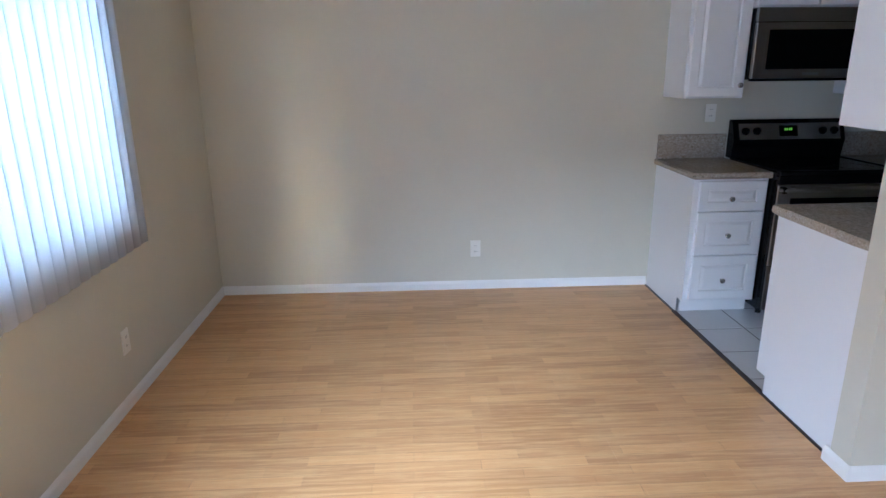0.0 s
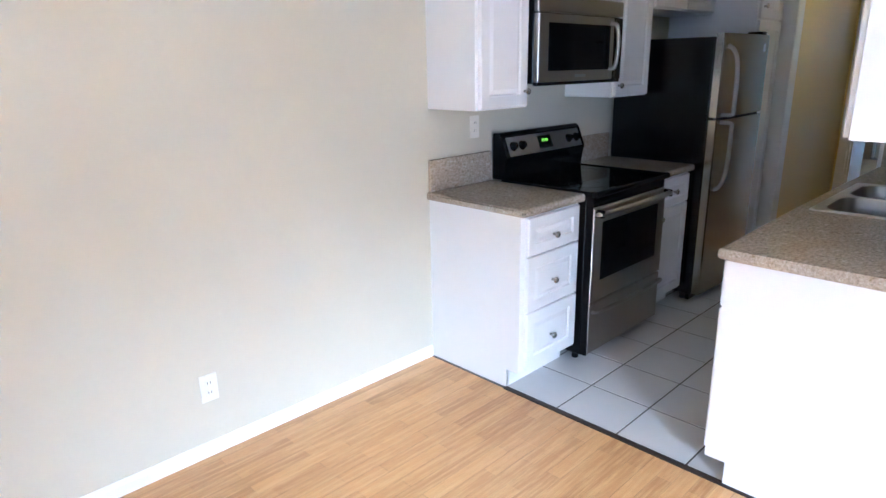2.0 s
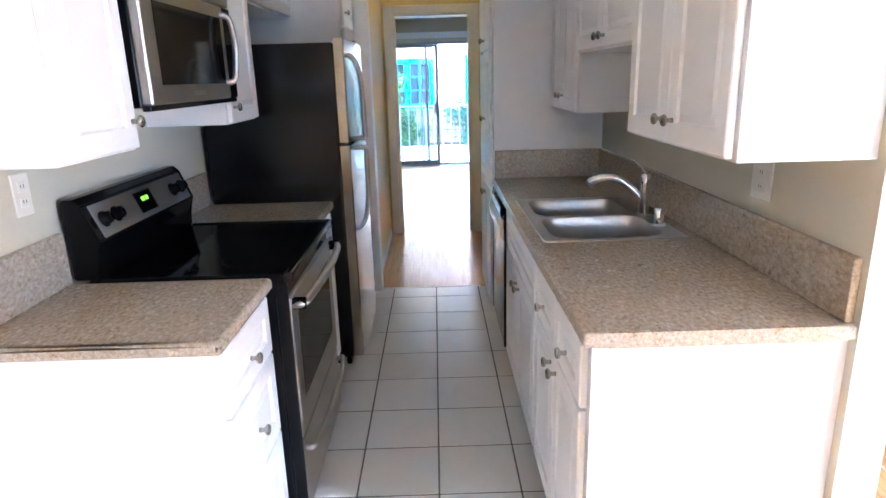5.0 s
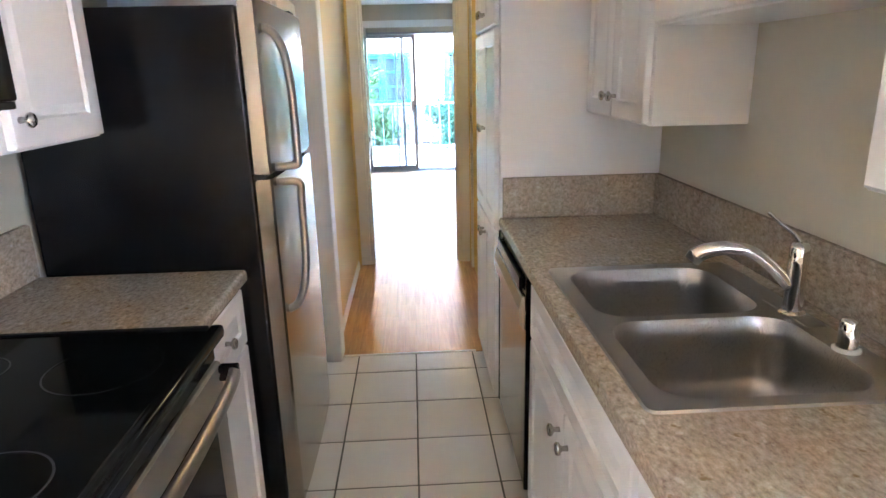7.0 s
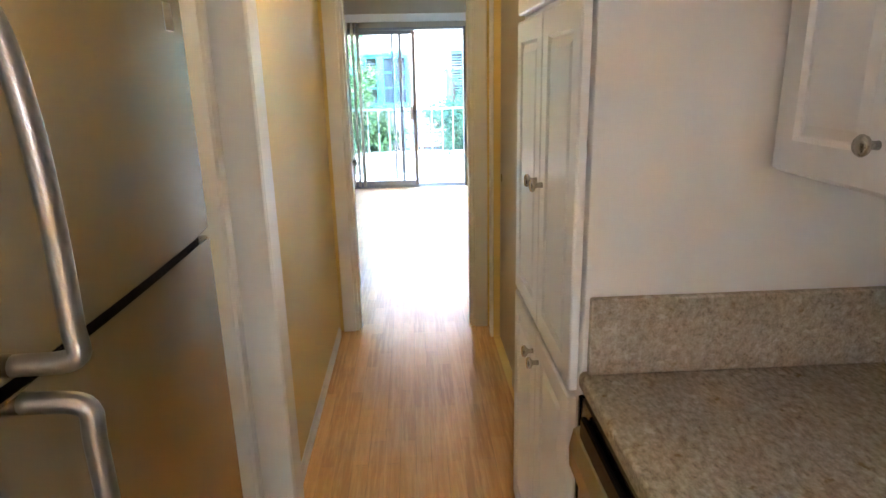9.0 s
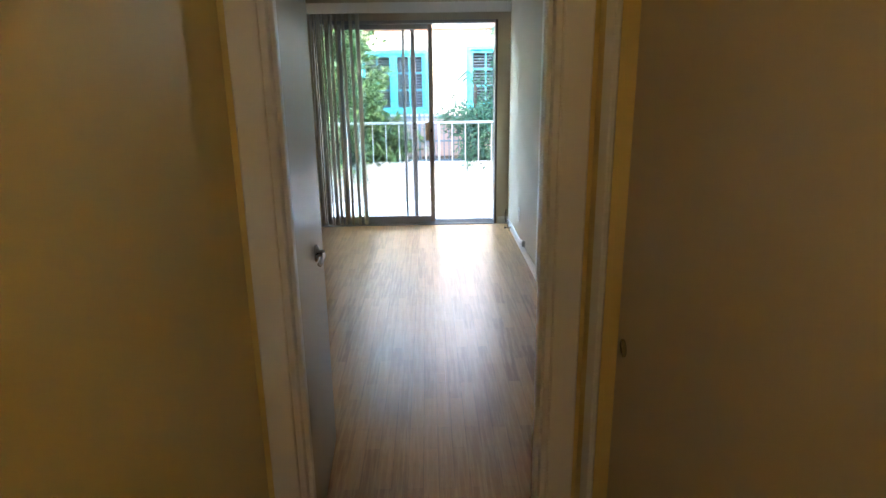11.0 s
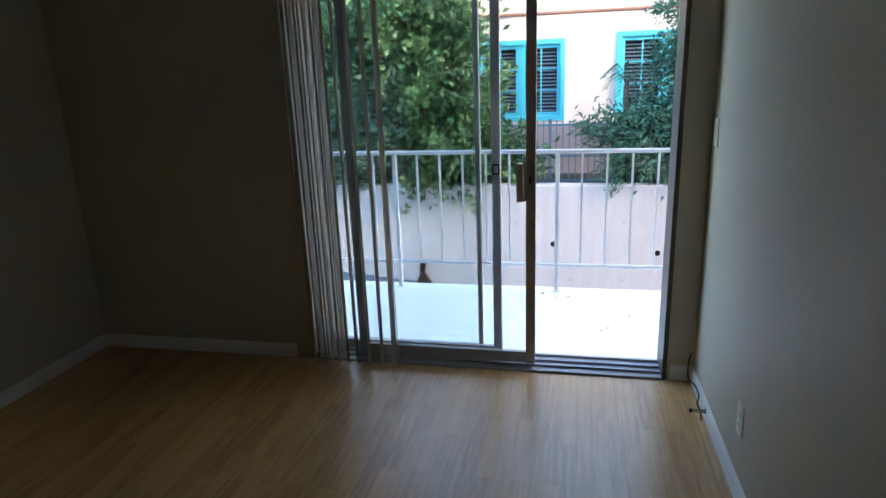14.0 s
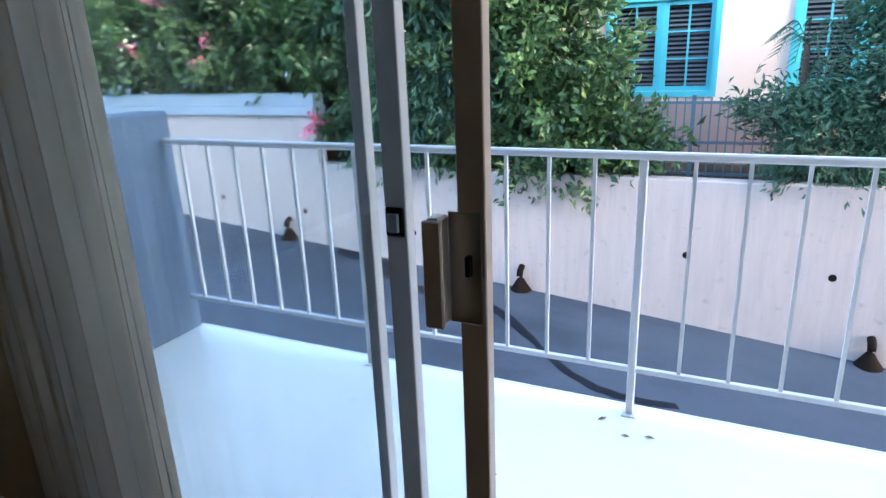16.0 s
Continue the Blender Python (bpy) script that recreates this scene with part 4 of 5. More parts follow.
part("body", lathe((2.873, 2.478, 0.926), UP, ((0.0215, 0), (0.0205, 0.09), (0.022, 0.12), (0.022, 0.150), (0.017, 0.163), (0, 0.166)), 24), CHROME, faucet, smooth=True)
sp = bow(((2.874, 2.490, 0.985), (2.884, 2.530, 1.030), (2.895, 2.578, 1.066), (2.908, 2.626, 1.074), (2.920, 2.670, 1.066), (2.928, 2.698, 1.050)))
part("spout", tube(sp, [0.014 + 0.009 * max(0.0, k / (len(sp) - 1) - 0.35) for k in range(len(sp))], 14), CHROME, faucet, smooth=True)
part("spray_tip", lathe(sp[-1] + Vector((-0.002, -0.006, 0.004)), (0.18, 0.55, -0.8), ((0.020, 0), (0.0185, 0.016), (0, 0.016)), 16), CONTROL, faucet, smooth=True)
part("lever", tube(bow(((2.873, 2.478, 1.090), (2.893, 2.482, 1.104), (2.93, 2.492, 1.120), (2.970, 2.502, 1.138))), [0.008] * 6 + [0.0065] * 13, 10, flat=0.7), CHROME, faucet, smooth=True)
gap = thing("air_gap", (2.672, 2.486, 0.92), "small chrome dishwasher air gap on the sink ledge", "air gap")
part("flange", lathe((2.672, 2.486, 0.9206), UP, ((0.027, 0), (0.027, 0.005), (0.021, 0.008)), 20), PORCELAIN, gap, "white flange", smooth=True)
part("cap", lathe((2.672, 2.486, 0.928), UP, ((0.019, 0), (0.0195, 0.052), (0.016, 0.060), (0, 0.061)), 20), CHROME, gap, smooth=True)

wall_cabinet(1.684, 2.430, 2.373, 2.686, 1.300, 2.30, 1, 2, "white raised-panel wall cabinet at the counter end", 1.372, (2.020, 2.095))
wall_cabinet(2.432, 3.342, 2.373, 2.660, 1.590, 2.30, 1, 2, "white short wall cabinet above the sink", 1.640, (2.850, 2.925))
wall_cabinet(3.344, 3.964, 2.373, 2.660, 1.315, 2.30, 1, 2, "white raised-panel wall cabinet beside the pantry", 1.392, (3.615, 3.690))

pantry = thing("pantry_cabinet", (4.33, 2.7, 0), "white full-height pantry cabinet with paired doors", "cabinet")
part("carcass", box(3.968, 4.682, 2.373, 3.008, 0.085, 2.40, 0.002), CABINET, pantry)
part("toe_kick", box(3.972, 4.678, 2.40, 2.945, 0.0, 0.084), CABINET, pantry)
for z0, z1, kz in ((0.110, 0.845, 0.775), (0.860, 1.632, 1.240), (1.648, 2.385, 1.705)):
    for a, b, kx in ((3.990, 4.322, 4.292), (4.330, 4.662, 4.362)):
        cabinet_front("door", a, b, z0, z1, 3.030, 1, pantry, ((kx, kz),))

dw = thing("dishwasher", (3.65, 2.7, 0), "built-in dishwasher with stainless door and black trim", "dishwasher")
part("tub_body", box(3.334, 3.962, 2.42, 2.968, 0.10, 0.872), BLACKGLOSS, dw)
part("toe_panel", box(3.336, 3.960, 2.86, 2.90, 0.0, 0.098), BLACKGLOSS, dw)
part("side_trim", box(3.336, 3.352, 2.969, 3.016, 0.115, 0.868, 0.003), BLACKGLOSS, dw)
part("side_trim", box(3.944, 3.960, 2.969, 3.016, 0.115, 0.868, 0.003), BLACKGLOSS, dw)
dd = part("door", box(3.353, 3.943, 2.969, 3.014, 0.115, 0.690, 0.004), DOORSTEEL, dw, "stainless door panel")
cp = bmesh.new()
prof = ((2.969, 0.695), (3.020, 0.695), (3.034, 0.715), (3.036, 0.760), (3.028, 0.800), (3.014, 0.806), (3.012, 0.868), (2.969, 0.868))
sides = [[cp.verts.new((x, y, z)) for y, z in prof] for x in (3.353, 3.943)]
for k in range(len(prof)):
    j = (k + 1) % len(prof)
    cp.faces.new((sides[0][k], sides[0][j], sides[1][j], sides[1][k]))
cp.faces.new(sides[0]), cp.faces.new(sides[1])
part("control_panel", cp, DOORSTEEL, dw, "bowed stainless control panel with pocket handle")
part("grip", box(3.40, 3.90, 3.0145, 3.028, 0.808, 0.855, 0.004), BLACKGLOSS, dw)

# ---- hall ----
lamp = thing("ceiling_light", (4.93, 3.34, H), "round frosted flush ceiling light in the hall", "ceiling lamp")
part("base", lathe((4.93, 3.34, H), (0, 0, -1), ((0.0, 0.0), (0.15, 0.0), (0.15, 0.02), (0.14, 0.022)), 28), TRIM, lamp)
for k, z in enumerate((0.024, 0.030)):
    part("trim_ring", lathe((4.93, 3.34, H - z), (0, 0, -1), ((0.142, 0), (0.146, 0.003), (0.142, 0.006)), 28), NICKEL, lamp)
part("shade", lathe((4.93, 3.34, H - 0.036), (0, 0, -1), ((0.140, 0), (0.134, 0.022), (0.105, 0.048), (0.055, 0.064), (0, 0.068)), 28), LAMPGLASS, lamp, "glowing frosted glass dome", smooth=True)
for k, (a, b) in enumerate(((4.985, 5.575), (5.585, 6.175))):
    cd = thing("closet_door", ((a + b) / 2, 2.86, 0.01), "plain cream flush closet door in the hall", "door", "hall closet doors")
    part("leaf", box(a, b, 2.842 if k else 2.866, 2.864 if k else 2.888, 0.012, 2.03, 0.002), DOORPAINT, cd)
    part("finger_pull", lathe((b - 0.05 if k else a + 0.05, 2.864 if k else 2.888, 0.95), (0, 1, 0), ((0.022, 0), (0.022, 0.003), (0.016, 0.001), (0, 0.001)), 16), NICKEL, cd)
wall_plate((4.82, 3.81, 1.31), (0, -1, 0), "ivory light switch on the hall wall", "switch", "switch", "light_switch")


def lever_handle(parent, at, out, way):
    """A rose and lever at a point on a door face. out: off the face; way: along the lever."""
    o, w, p = Vector(out).normalized(), Vector(way).normalized(), Vector(at)
    rose = part("rose", lathe(p, o, ((0.033, 0), (0.033, 0.006), (0.026, 0.010), (0.014, 0.012), (0.012, 0.034), (0, 0.036)), 22), NICKEL, parent, "satin nickel lever rose", smooth=True)
    pts = bow((p + o * 0.029, p + o * 0.034 + w * 0.03, p + o * 0.034 + w * 0.07 - UP * 0.003, p + o * 0.028 + w * 0.118 - UP * 0.010))
    part("lever", tube(pts, 0.009, 10, flat=0.7), NICKEL, rose, smooth=True)


def door_leaf(name, hinge, end, label, t=0.035, z1=2.035, knob_z=0.94, hinge_side=1, backset=0.072):
    """A flush door leaf standing open, between two plan points."""
    ob = thing(name, (*hinge, 0.008), label, "door", kind="structure")
    a, b = Vector((*hinge, 0)), Vector((*end, 0))
    d = (b - a).normalized()
    n = Vector((-d.y, d.x, 0)) * hinge_side
    bm = bmesh.new()
    for z in (0.010, z1):
        for p in (a, b, b + n * t, a + n * t):
            bm.verts.new(p + UP * z)
    bm.verts.ensure_lookup_table()
    v = bm.verts
    for q in ((0, 1, 2, 3), (4, 5, 6, 7), (0, 1, 5, 4), (1, 2, 6, 5), (2, 3, 7, 6), (3, 0, 4, 7)):
        bm.faces.new([v[i] for i in q])
    bmesh.ops.bevel(bm, geom=list(bm.edges), offset=0.002, segments=1, affect="EDGES")
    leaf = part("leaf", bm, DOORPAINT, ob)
    k = b - d * backset + UP * knob_z
    lever_handle(leaf, k, -n, -d)
    c = b + n * t / 2 + UP * knob_z
    part("latch", box(c.x - 0.001, c.x + 0.0016, c.y - 0.011, c.y + 0.011, c.z - 0.028, c.z + 0.028), NICKEL, leaf)
    for z in (0.25, 1.80):
        part("hinge", lathe(a - n * 0.006 + UP * (z - 0.045), UP, ((0, 0), (0.006, 0), (0.006, 0.09), (0, 0.09)), 10), NICKEL, ob, "nickel butt hinge")
    return ob


door_leaf("door_bedroom", (6.475, 3.722), (7.225, 3.757), "cream flush bedroom door standing open with lever handle", hinge_side=1, backset=0.215)
door_leaf("door_side", (6.490, 2.655), (7.195, 2.640), "cream flush side door folded open against the wall", hinge_side=-1)
cord = bow(((7.165, 2.655, 0.42), (7.150, 2.690, 0.30), (7.135, 2.715, 0.16), (7.110, 2.725, 0.03), (7.06, 2.72, 0.008)))
solid("hanging_wire", tube(cord, 0.004, 8), RUBBER, "thin dark cord hanging at the side door's edge", "wire", smooth=True)

# ---- bedroom: sliding glass door, blinds ----
SY0, SY1, ST = 2.615, 4.46, 2.06
sd = thing("sliding_door", (11.32, 3.54, 0), "aluminium sliding glass door, slid half open to the balcony", "sliding door", kind="structure")
# Right jamb only, far darker than the frame's aluminium.
part("frame_jamb", box(11.225, 11.420, SY0, SY0 + 0.022, 0.0, ST, 0.002), DARKJAMB, sd, "dark brown jamb")
part("frame_jamb", box(11.225, 11.420, SY1 - 0.022, SY1, 0.0, ST, 0.002), ALU, sd)
part("frame_head", box(11.225, 11.420, SY0 + 0.022, SY1 - 0.022, ST - 0.030, ST, 0.002), ALU, sd)
sill = part("sill_track", box(11.215, 11.425, SY0 + 0.022, SY1 - 0.022, -0.025, 0.012, 0.002), ALU, sd, "grooved aluminium sill")
for x in (11.262, 11.320, 11.385):
    part("track_rib", box(x - 0.003, x + 0.003, SY0 + 0.024, SY1 - 0.024, 0.0125, 0.024), ALU, sill)


def glass_panel(name, x, y0, y1, stile0, stile1, rail, mat0, mat1, label):
    """One framed pane in the plane x."""
    h = 0.015
    ob = part(name, box(x - h, x + h, y0, y0 + stile0, 0.026, ST - 0.034, 0.002), mat0, sd, label)
    part("stile", box(x - h, x + h, y1 - stile1, y1, 0.026, ST - 0.034, 0.002), mat1, ob)
    part("bottom_rail", box(x - h, x + h, y0 + stile0, y1 - stile1, 0.028, 0.028 + rail, 0.002), mat1, ob)
    part("top_rail", box(x - h, x + h, y0 + stile0, y1 - stile1, ST - 0.034 - rail * 0.8, ST - 0.034, 0.002), mat1, ob)
    g = part("pane", box(x - 0.002, x + 0.002, y0 + stile0 - 0.004, y1 - stile1 + 0.004, 0.026 + rail * 0.9, ST - 0.036 - rail * 0.7), GLASS, ob)
    g.visible_shadow = False
    return ob


slide = glass_panel("sliding_panel", 11.275, 3.262, 4.215, 0.048, 0.048, 0.060, BRONZE, ALU, "sliding glass panel, pushed open")
fixed = glass_panel("fixed_panel", 11.345, 3.440, 4.436, 0.044, 0.040, 0.050, ALU, ALU, "fixed glass panel")
screen = glass_panel("screen_panel", 11.400, 3.548, 4.430, 0.026, 0.026, 0.030, ALU, ALU, "slim outer panel")
hd = part("pull_handle", box(11.222, 11.260, 3.325, 3.350, 0.890, 1.075, 0.004), BRONZE, slide, "tall bronze pull handle")
part("grip_lip", box(11.212, 11.222, 3.318, 3.352, 0.892, 1.073, 0.003), BRONZE, hd)
part("lock_plate", box(11.2585, 11.2605, 3.268, 3.326, 0.888, 1.080, 0.002), STEEL, slide, "steel lock plate")
part("lock_lever", box(11.245, 11.2585, 3.284, 3.294, 0.975, 1.010, 0.002), BLACKGLOSS, slide)
part("latch_keeper", box(11.325, 11.332, 3.444, 3.482, 1.005, 1.060, 0.003), BLACKGLOSS, fixed, "small black latch keeper")
part("keeper_tongue", box(11.318, 11.325, 3.452, 3.474, 1.015, 1.050, 0.002), CONTROL, fixed)

val = thing("blind_valance", (11.18, 3.52, 2.115), "white valance board above the sliding door", "valance")
part("front_board", box(11.120, 11.132, 2.500, 4.560, 2.118, 2.215, 0.003), TRIM, val)
part("return_board", box(11.132, 11.234, 4.548, 4.560, 2.118, 2.215, 0.002), TRIM, val)
part("top_board", box(11.132, 11.234, 2.505, 4.547, 2.203, 2.215), TRIM, val)
bl = thing("vertical_blind", (11.185, 4.2, 2.11), "grey-white vertical blinds gathered open beside the sliding door", "blind")
part("head_rail", box(11.165, 11.205, 2.53, 4.53, 2.125, 2.165, 0.003), ALU, bl)
rng = random.Random(5)
y = 4.430
while y > 4.225:
    part("vane", vane(11.172 + rng.uniform(-0.006, 0.006), y, 0.030 + rng.uniform(0, 0.012), 2.13, radians(104 + rng.uniform(-8, 8))), BEDVANE, bl, smooth=True)
    y -= rng.uniform(0.022, 0.030)
for y, a in ((4.195, 106), (4.125, 112), (4.055, 114), (3.990, 121)):
    part("vane", vane(11.170, y, 0.032, 2.13, radians(a)), BEDVANE, bl, smooth=True)
part("wand", tube(((11.145, 4.44, 2.12), (11.14, 4.446, 1.5), (11.143, 4.45, 0.95)), 0.005, 8), PLASTIC, bl, smooth=True)
part("pull_cord", tube(((11.15, 3.985, 2.12), (11.15, 3.975, 1.2), (11.155, 3.965, 0.06)), 0.0022, 6), PLASTIC, bl, smooth=True)

jack = thing("phone_jack", (10.045, BED_S + 0.012, 0.075), "small ivory surface jack above the baseboard", "jack")
part("body", box(10.020, 10.070, BED_S + 0.0005, BED_S + 0.028, 0.078, 0.130, 0.004), PLATE, jack)
part("socket", box(10.038, 10.052, BED_S + 0.0285, BED_S + 0.0295, 0.090, 0.104), OPENSHADE, jack)
stop = thing("door_stop", (10.86, BED_S + 0.02, 0.05), "spring door stop on the baseboard", "door stop")
part("spring", lathe((10.86, BED_S + 0.0125, 0.045), (0, 1, 0), ((0.012, 0), (0.008, 0.006), (0.0075, 0.055)), 12), NICKEL, stop, smooth=True)
part("tip", lathe((10.86, BED_S + 0.0675, 0.045), (0, 1, 0), ((0.0085, 0), (0.010, 0.010), (0, 0.014)), 12), RUBBER, stop, smooth=True)
jc = bow(((11.20, 2.512, 0.16), (11.205, 2.520, 0.10), (11.19, 2.518, 0.03), (11.05, 2.516, 0.070), (10.95, 2.516, 0.072), (10.90, 2.530, 0.055), (10.88, 2.520, 0.035), (10.84, 2.522, 0.012)))
solid("telephone_wire", tube(jc, 0.0035, 8), RUBBER, "dark cord along the bedroom baseboard corner", "wire", smooth=True)

# ---- bathroom seen through the doorway ----
tub = thing("bathtub", (10.80, 1.4, 0), "white bathtub with straight apron", "bathtub")
bm = bmesh.new()
o0 = loop(bm, 10.430, 11.230, 0.405, 2.375, 0.012, 0.012)
o1 = loop(bm, 10.430, 11.230, 0.405, 2.375, 0.012, 0.385)
o2 = loop(bm, 10.438, 11.226, 0.410, 2.370, 0.014, 0.400)
i0 = loop(bm, 10.520, 11.160, 0.520, 2.260, 0.12, 0.398)
i1 = loop(bm, 10.560, 11.120, 0.580, 2.200, 0.12, 0.12)
i2 = loop(bm, 10.620, 11.060, 0.700, 2.080, 0.10, 0.09)
for a, b in zip((o0, o1, o2, i0, i1), (o1, o2, i0, i1, i2)):
    bridge(bm, a, b)
bm.faces.new(i2)
part("shell", bm, PORCELAIN, tub, smooth=False)
part("apron_groove", box(10.4265, 10.4295, 0.60, 2.18, 0.06, 0.33, 0.001), PORCELAIN, tub)
sh = thing("shower_door", (10.47, 1.4, 0.40), "frosted sliding shower door with towel bar on the tub", "shower door")
part("bottom_track", box(10.445, 10.505, 0.41, 2.374, 0.4005, 0.432, 0.003), BLACKGLOSS, sh)
part("top_track", box(10.445, 10.505, 0.41, 2.374, 1.83, 1.87, 0.003), CHROME, sh)
for x, y0, y1 in ((10.462, 1.32, 2.368), (10.490, 0.415, 1.45)):
    p = part("panel", box(x - 0.003, x + 0.003, y0 + 0.02, y1 - 0.02, 0.433, 1.829), FROST, sh, "frosted glass panel")
    part("panel_stile", box(x - 0.008, x + 0.008, y0, y0 + 0.02, 0.433, 1.829, 0.002), CHROME, p)
    part("panel_stile", box(x - 0.008, x + 0.008, y1 - 0.02, y1, 0.433, 1.829, 0.002), CHROME, p)
part("towel_bar", tube(((10.452, 1.785, 1.135), (10.410, 1.782, 1.137), (10.405, 1.70, 1.137), (10.405, 1.50, 1.137), (10.410, 1.42, 1.137), (10.452, 1.417, 1.135)), 0.009, 10), CHROME, sh, "chrome towel bar", smooth=True)
bw = thing("window_bath", (11.33, 1.37, 1.73), "small high bathroom window above the tub", "window", kind="structure")
part("window_frame", wall_mesh("y", 1.02, 1.72, 11.30, 11.345, 1.73, 2.20, ((1.055, 1.355, 1.765, 2.165), (1.385, 1.685, 1.765, 2.165))), ALU, bw)
for y0, y1 in ((1.055, 1.355), (1.385, 1.685)):
    g = part("pane", box(11.320, 11.325, y0, y1, 1.765, 2.165), GLASS, bw)
    g.visible_shadow = False
part("window_sill", box(11.215, 11.30, 1.02, 1.72, 1.715, 1.7295, 0.003), TRIM, bw)

# ---- balcony ----
balcony = structure("balcony_slab", box(11.436, 12.625, 0.40, 5.62, -0.22, -0.030, 0.012), DECK, "pale painted balcony deck with rounded edge", "balcony")
part("drip_edge", box(12.6255, 12.640, 0.40, 5.62, -0.10, -0.034, 0.004), DECK, balcony)
structure("balcony_side_wall", box(11.436, 12.610, 5.43, 5.62, -0.029, 1.105, 0.012), SIDEWALL, "stucco side wall of the balcony, its shade put into the blue-grey colour", "wall")
# Slab added out of view; it dims the bedroom and the deck.
structure("balcony_above", box(11.502, 12.64, 0.40, 5.62, 2.47, 2.64, 0.012), STUCCO, "unseen slab added above the balcony to cut sky light", "balcony")
structure("facade", wall_mesh("y", -6.0, 0.40, 11.235, 11.435, -0.2, 2.75), STUCCO, "stucco outer wall of the flat", "wall")
structure("facade_upper", box(11.436, 11.50, -6.0, 12.0, 2.45, 5.4), STUCCO, "stucco outer wall above the balcony", "wall")
structure("facade_lower", box(11.30, 11.50, -6.0, 12.0, -4.2, -0.235), STUCCO, "stucco outer wall below the balcony", "wall")
structure("facade_far", wall_mesh("y", BED_N + 0.12, 12.0, 11.235, 11.435, -0.2, 2.75), STUCCO, "stucco outer wall beyond the balcony", "wall")
RX, PITCH = 12.557, 0.1640
rail = thing("balcony_railing", (RX, 3.2, -0.03), "white painted steel balcony railing with thin upright bars", "railing")
part("top_rail", box(RX - 0.020, RX + 0.020, 0.45, 5.429, 0.952, 0.978, 0.006), RAILPAINT, rail)
part("bottom_rail", box(RX - 0.012, RX + 0.012, 0.45, 5.429, 0.152, 0.172, 0.003), RAILPAINT, rail)
y = 3.192 + 13 * PITCH
while y > 0.5:
    n = round((3.192 - y) / PITCH)
    if n % 7 == 0:
        p = part("post", box(RX - 0.014, RX + 0.014, y - 0.014, y + 0.014, -0.029, 0.952, 0.003), RAILPAINT, rail)
        part("foot_plate", box(RX - 0.032, RX + 0.032, y - 0.026, y + 0.026, -0.030, -0.024, 0.002), RAILPAINT, p)
    else:
        part("bar", box(RX - 0.0065, RX + 0.0065, y - 0.0065, y + 0.0065, 0.172, 0.952), RAILPAINT, rail)
    y -= PITCH
rng = random.Random(9)
for x, y in ((12.40, 3.18), (12.48, 3.28), (12.42, 3.10), (11.86, 2.90), (11.90, 2.86), (12.02, 3.55), (12.1, 2.72), (12.25, 4.25)):
    bm = bmesh.new()
    a, s = rng.uniform(0, 6.28), rng.uniform(0.012, 0.024)
    pts = [(0, -s, 0.003), (s * 0.4, 0, 0.006), (0, s, 0.004), (-s * 0.4, 0, 0.005)]
    lo = [bm.verts.new((x + p * math.cos(a) - q * math.sin(a), y + p * math.sin(a) + q * math.cos(a), -0.0305 + z)) for p, q, z in pts]
    hi = [bm.verts.new(v.co + Vector((0, 0, 0.001))) for v in lo]
    bridge(bm, lo, hi)
    bm.faces.new(lo), bm.faces.new(hi)
    solid("fallen_leaf", bm, WOODFENCE, "dry brown leaf lying on the balcony deck", "leaf", "fallen leaves")

# ---- outside: drive, retaining wall, planting, neighbour's house ----


def drive_z(y):
    return max(-3.6, min(-1.0, -2.62 + 0.098 * (y - 6.0)))


bm = bmesh.new()
xs = [-400, -60, -10, 8, 12, 14, 16, 18, 20.2, 26, 60, 400]
ys = [-400, -60, -20, -8, -4, 0, 3, 6, 9, 12, 15, 18, 24, 60, 400]
g = [[bm.verts.new((x, y, drive_z(y))) for y in ys] for x in xs]
for i in range(len(xs) - 1):
    for j in range(len(ys) - 1):
        bm.faces.new((g[i][j], g[i + 1][j], g[i + 1][j + 1], g[i][j + 1]))
structure("ground", bm, ASPHALT, "sloping grey asphalt drive below the balcony", "ground")

rill = ((19.96, 9.76, 0.30), (19.8, 9.14, 0.26), (19.47, 8.34, 0.34), (19.05, 7.65, 0.20), (19.02, 6.9, 0.10), (18.97, 6.21, 0.16), (18.41, 5.46, 0.20),
        (17.81, 4.87, 0.14), (17.44, 4.26, 0.10), (17.40, 3.70, 0.08), (17.51, 3.25, 0.05))
bm = bmesh.new()
rng = random.Random(31)
rows = []
for p in bow([Vector((x, y, w)) for x, y, w in rill], 5):
    w = p.z * rng.uniform(0.75, 1.2)
    rows.append([bm.verts.new((p.x + d * w, p.y + d * w * 0.5, drive_z(p.y + d * w * 0.5) + h)) for d, h in ((-1, 0.003), (-0.5, 0.005), (0.5, 0.005), (1, 0.003))])
for a, b in zip(rows, rows[1:]):
    for k in range(3):
        bm.faces.new((a[k], a[k + 1], b[k + 1], b[k]))
structure("water_trail", bm, WETASPHALT, "dark wet trail running down the asphalt drive", "water stain")

structure("retaining_wall", box(20.0, 20.28, -14.0, 10.05, -4.2, -0.60, 0.015), RETAIN, "stained pinkish plaster retaining wall along the drive", "wall")
high = structure("retaining_wall_high", box(20.0, 20.28, 10.05, 30.0, -4.2, 0.30, 0.01), RETAIN, "taller plaster garden wall with stepped coping", "wall")
part("coping", box(19.93, 20.34, 10.03, 30.0, 0.301, 0.47, 0.01), COPING, high, "stepped blue-grey coping")
part("coping", box(19.98, 20.30, 10.04, 30.0, 0.471, 0.70, 0.01), COPING, high)
structure("garden_bed", box(20.281, 22.18, -14.0, 30.0, -4.2, -0.72), SOIL, "raised soil bed behind the retaining wall", "ground")
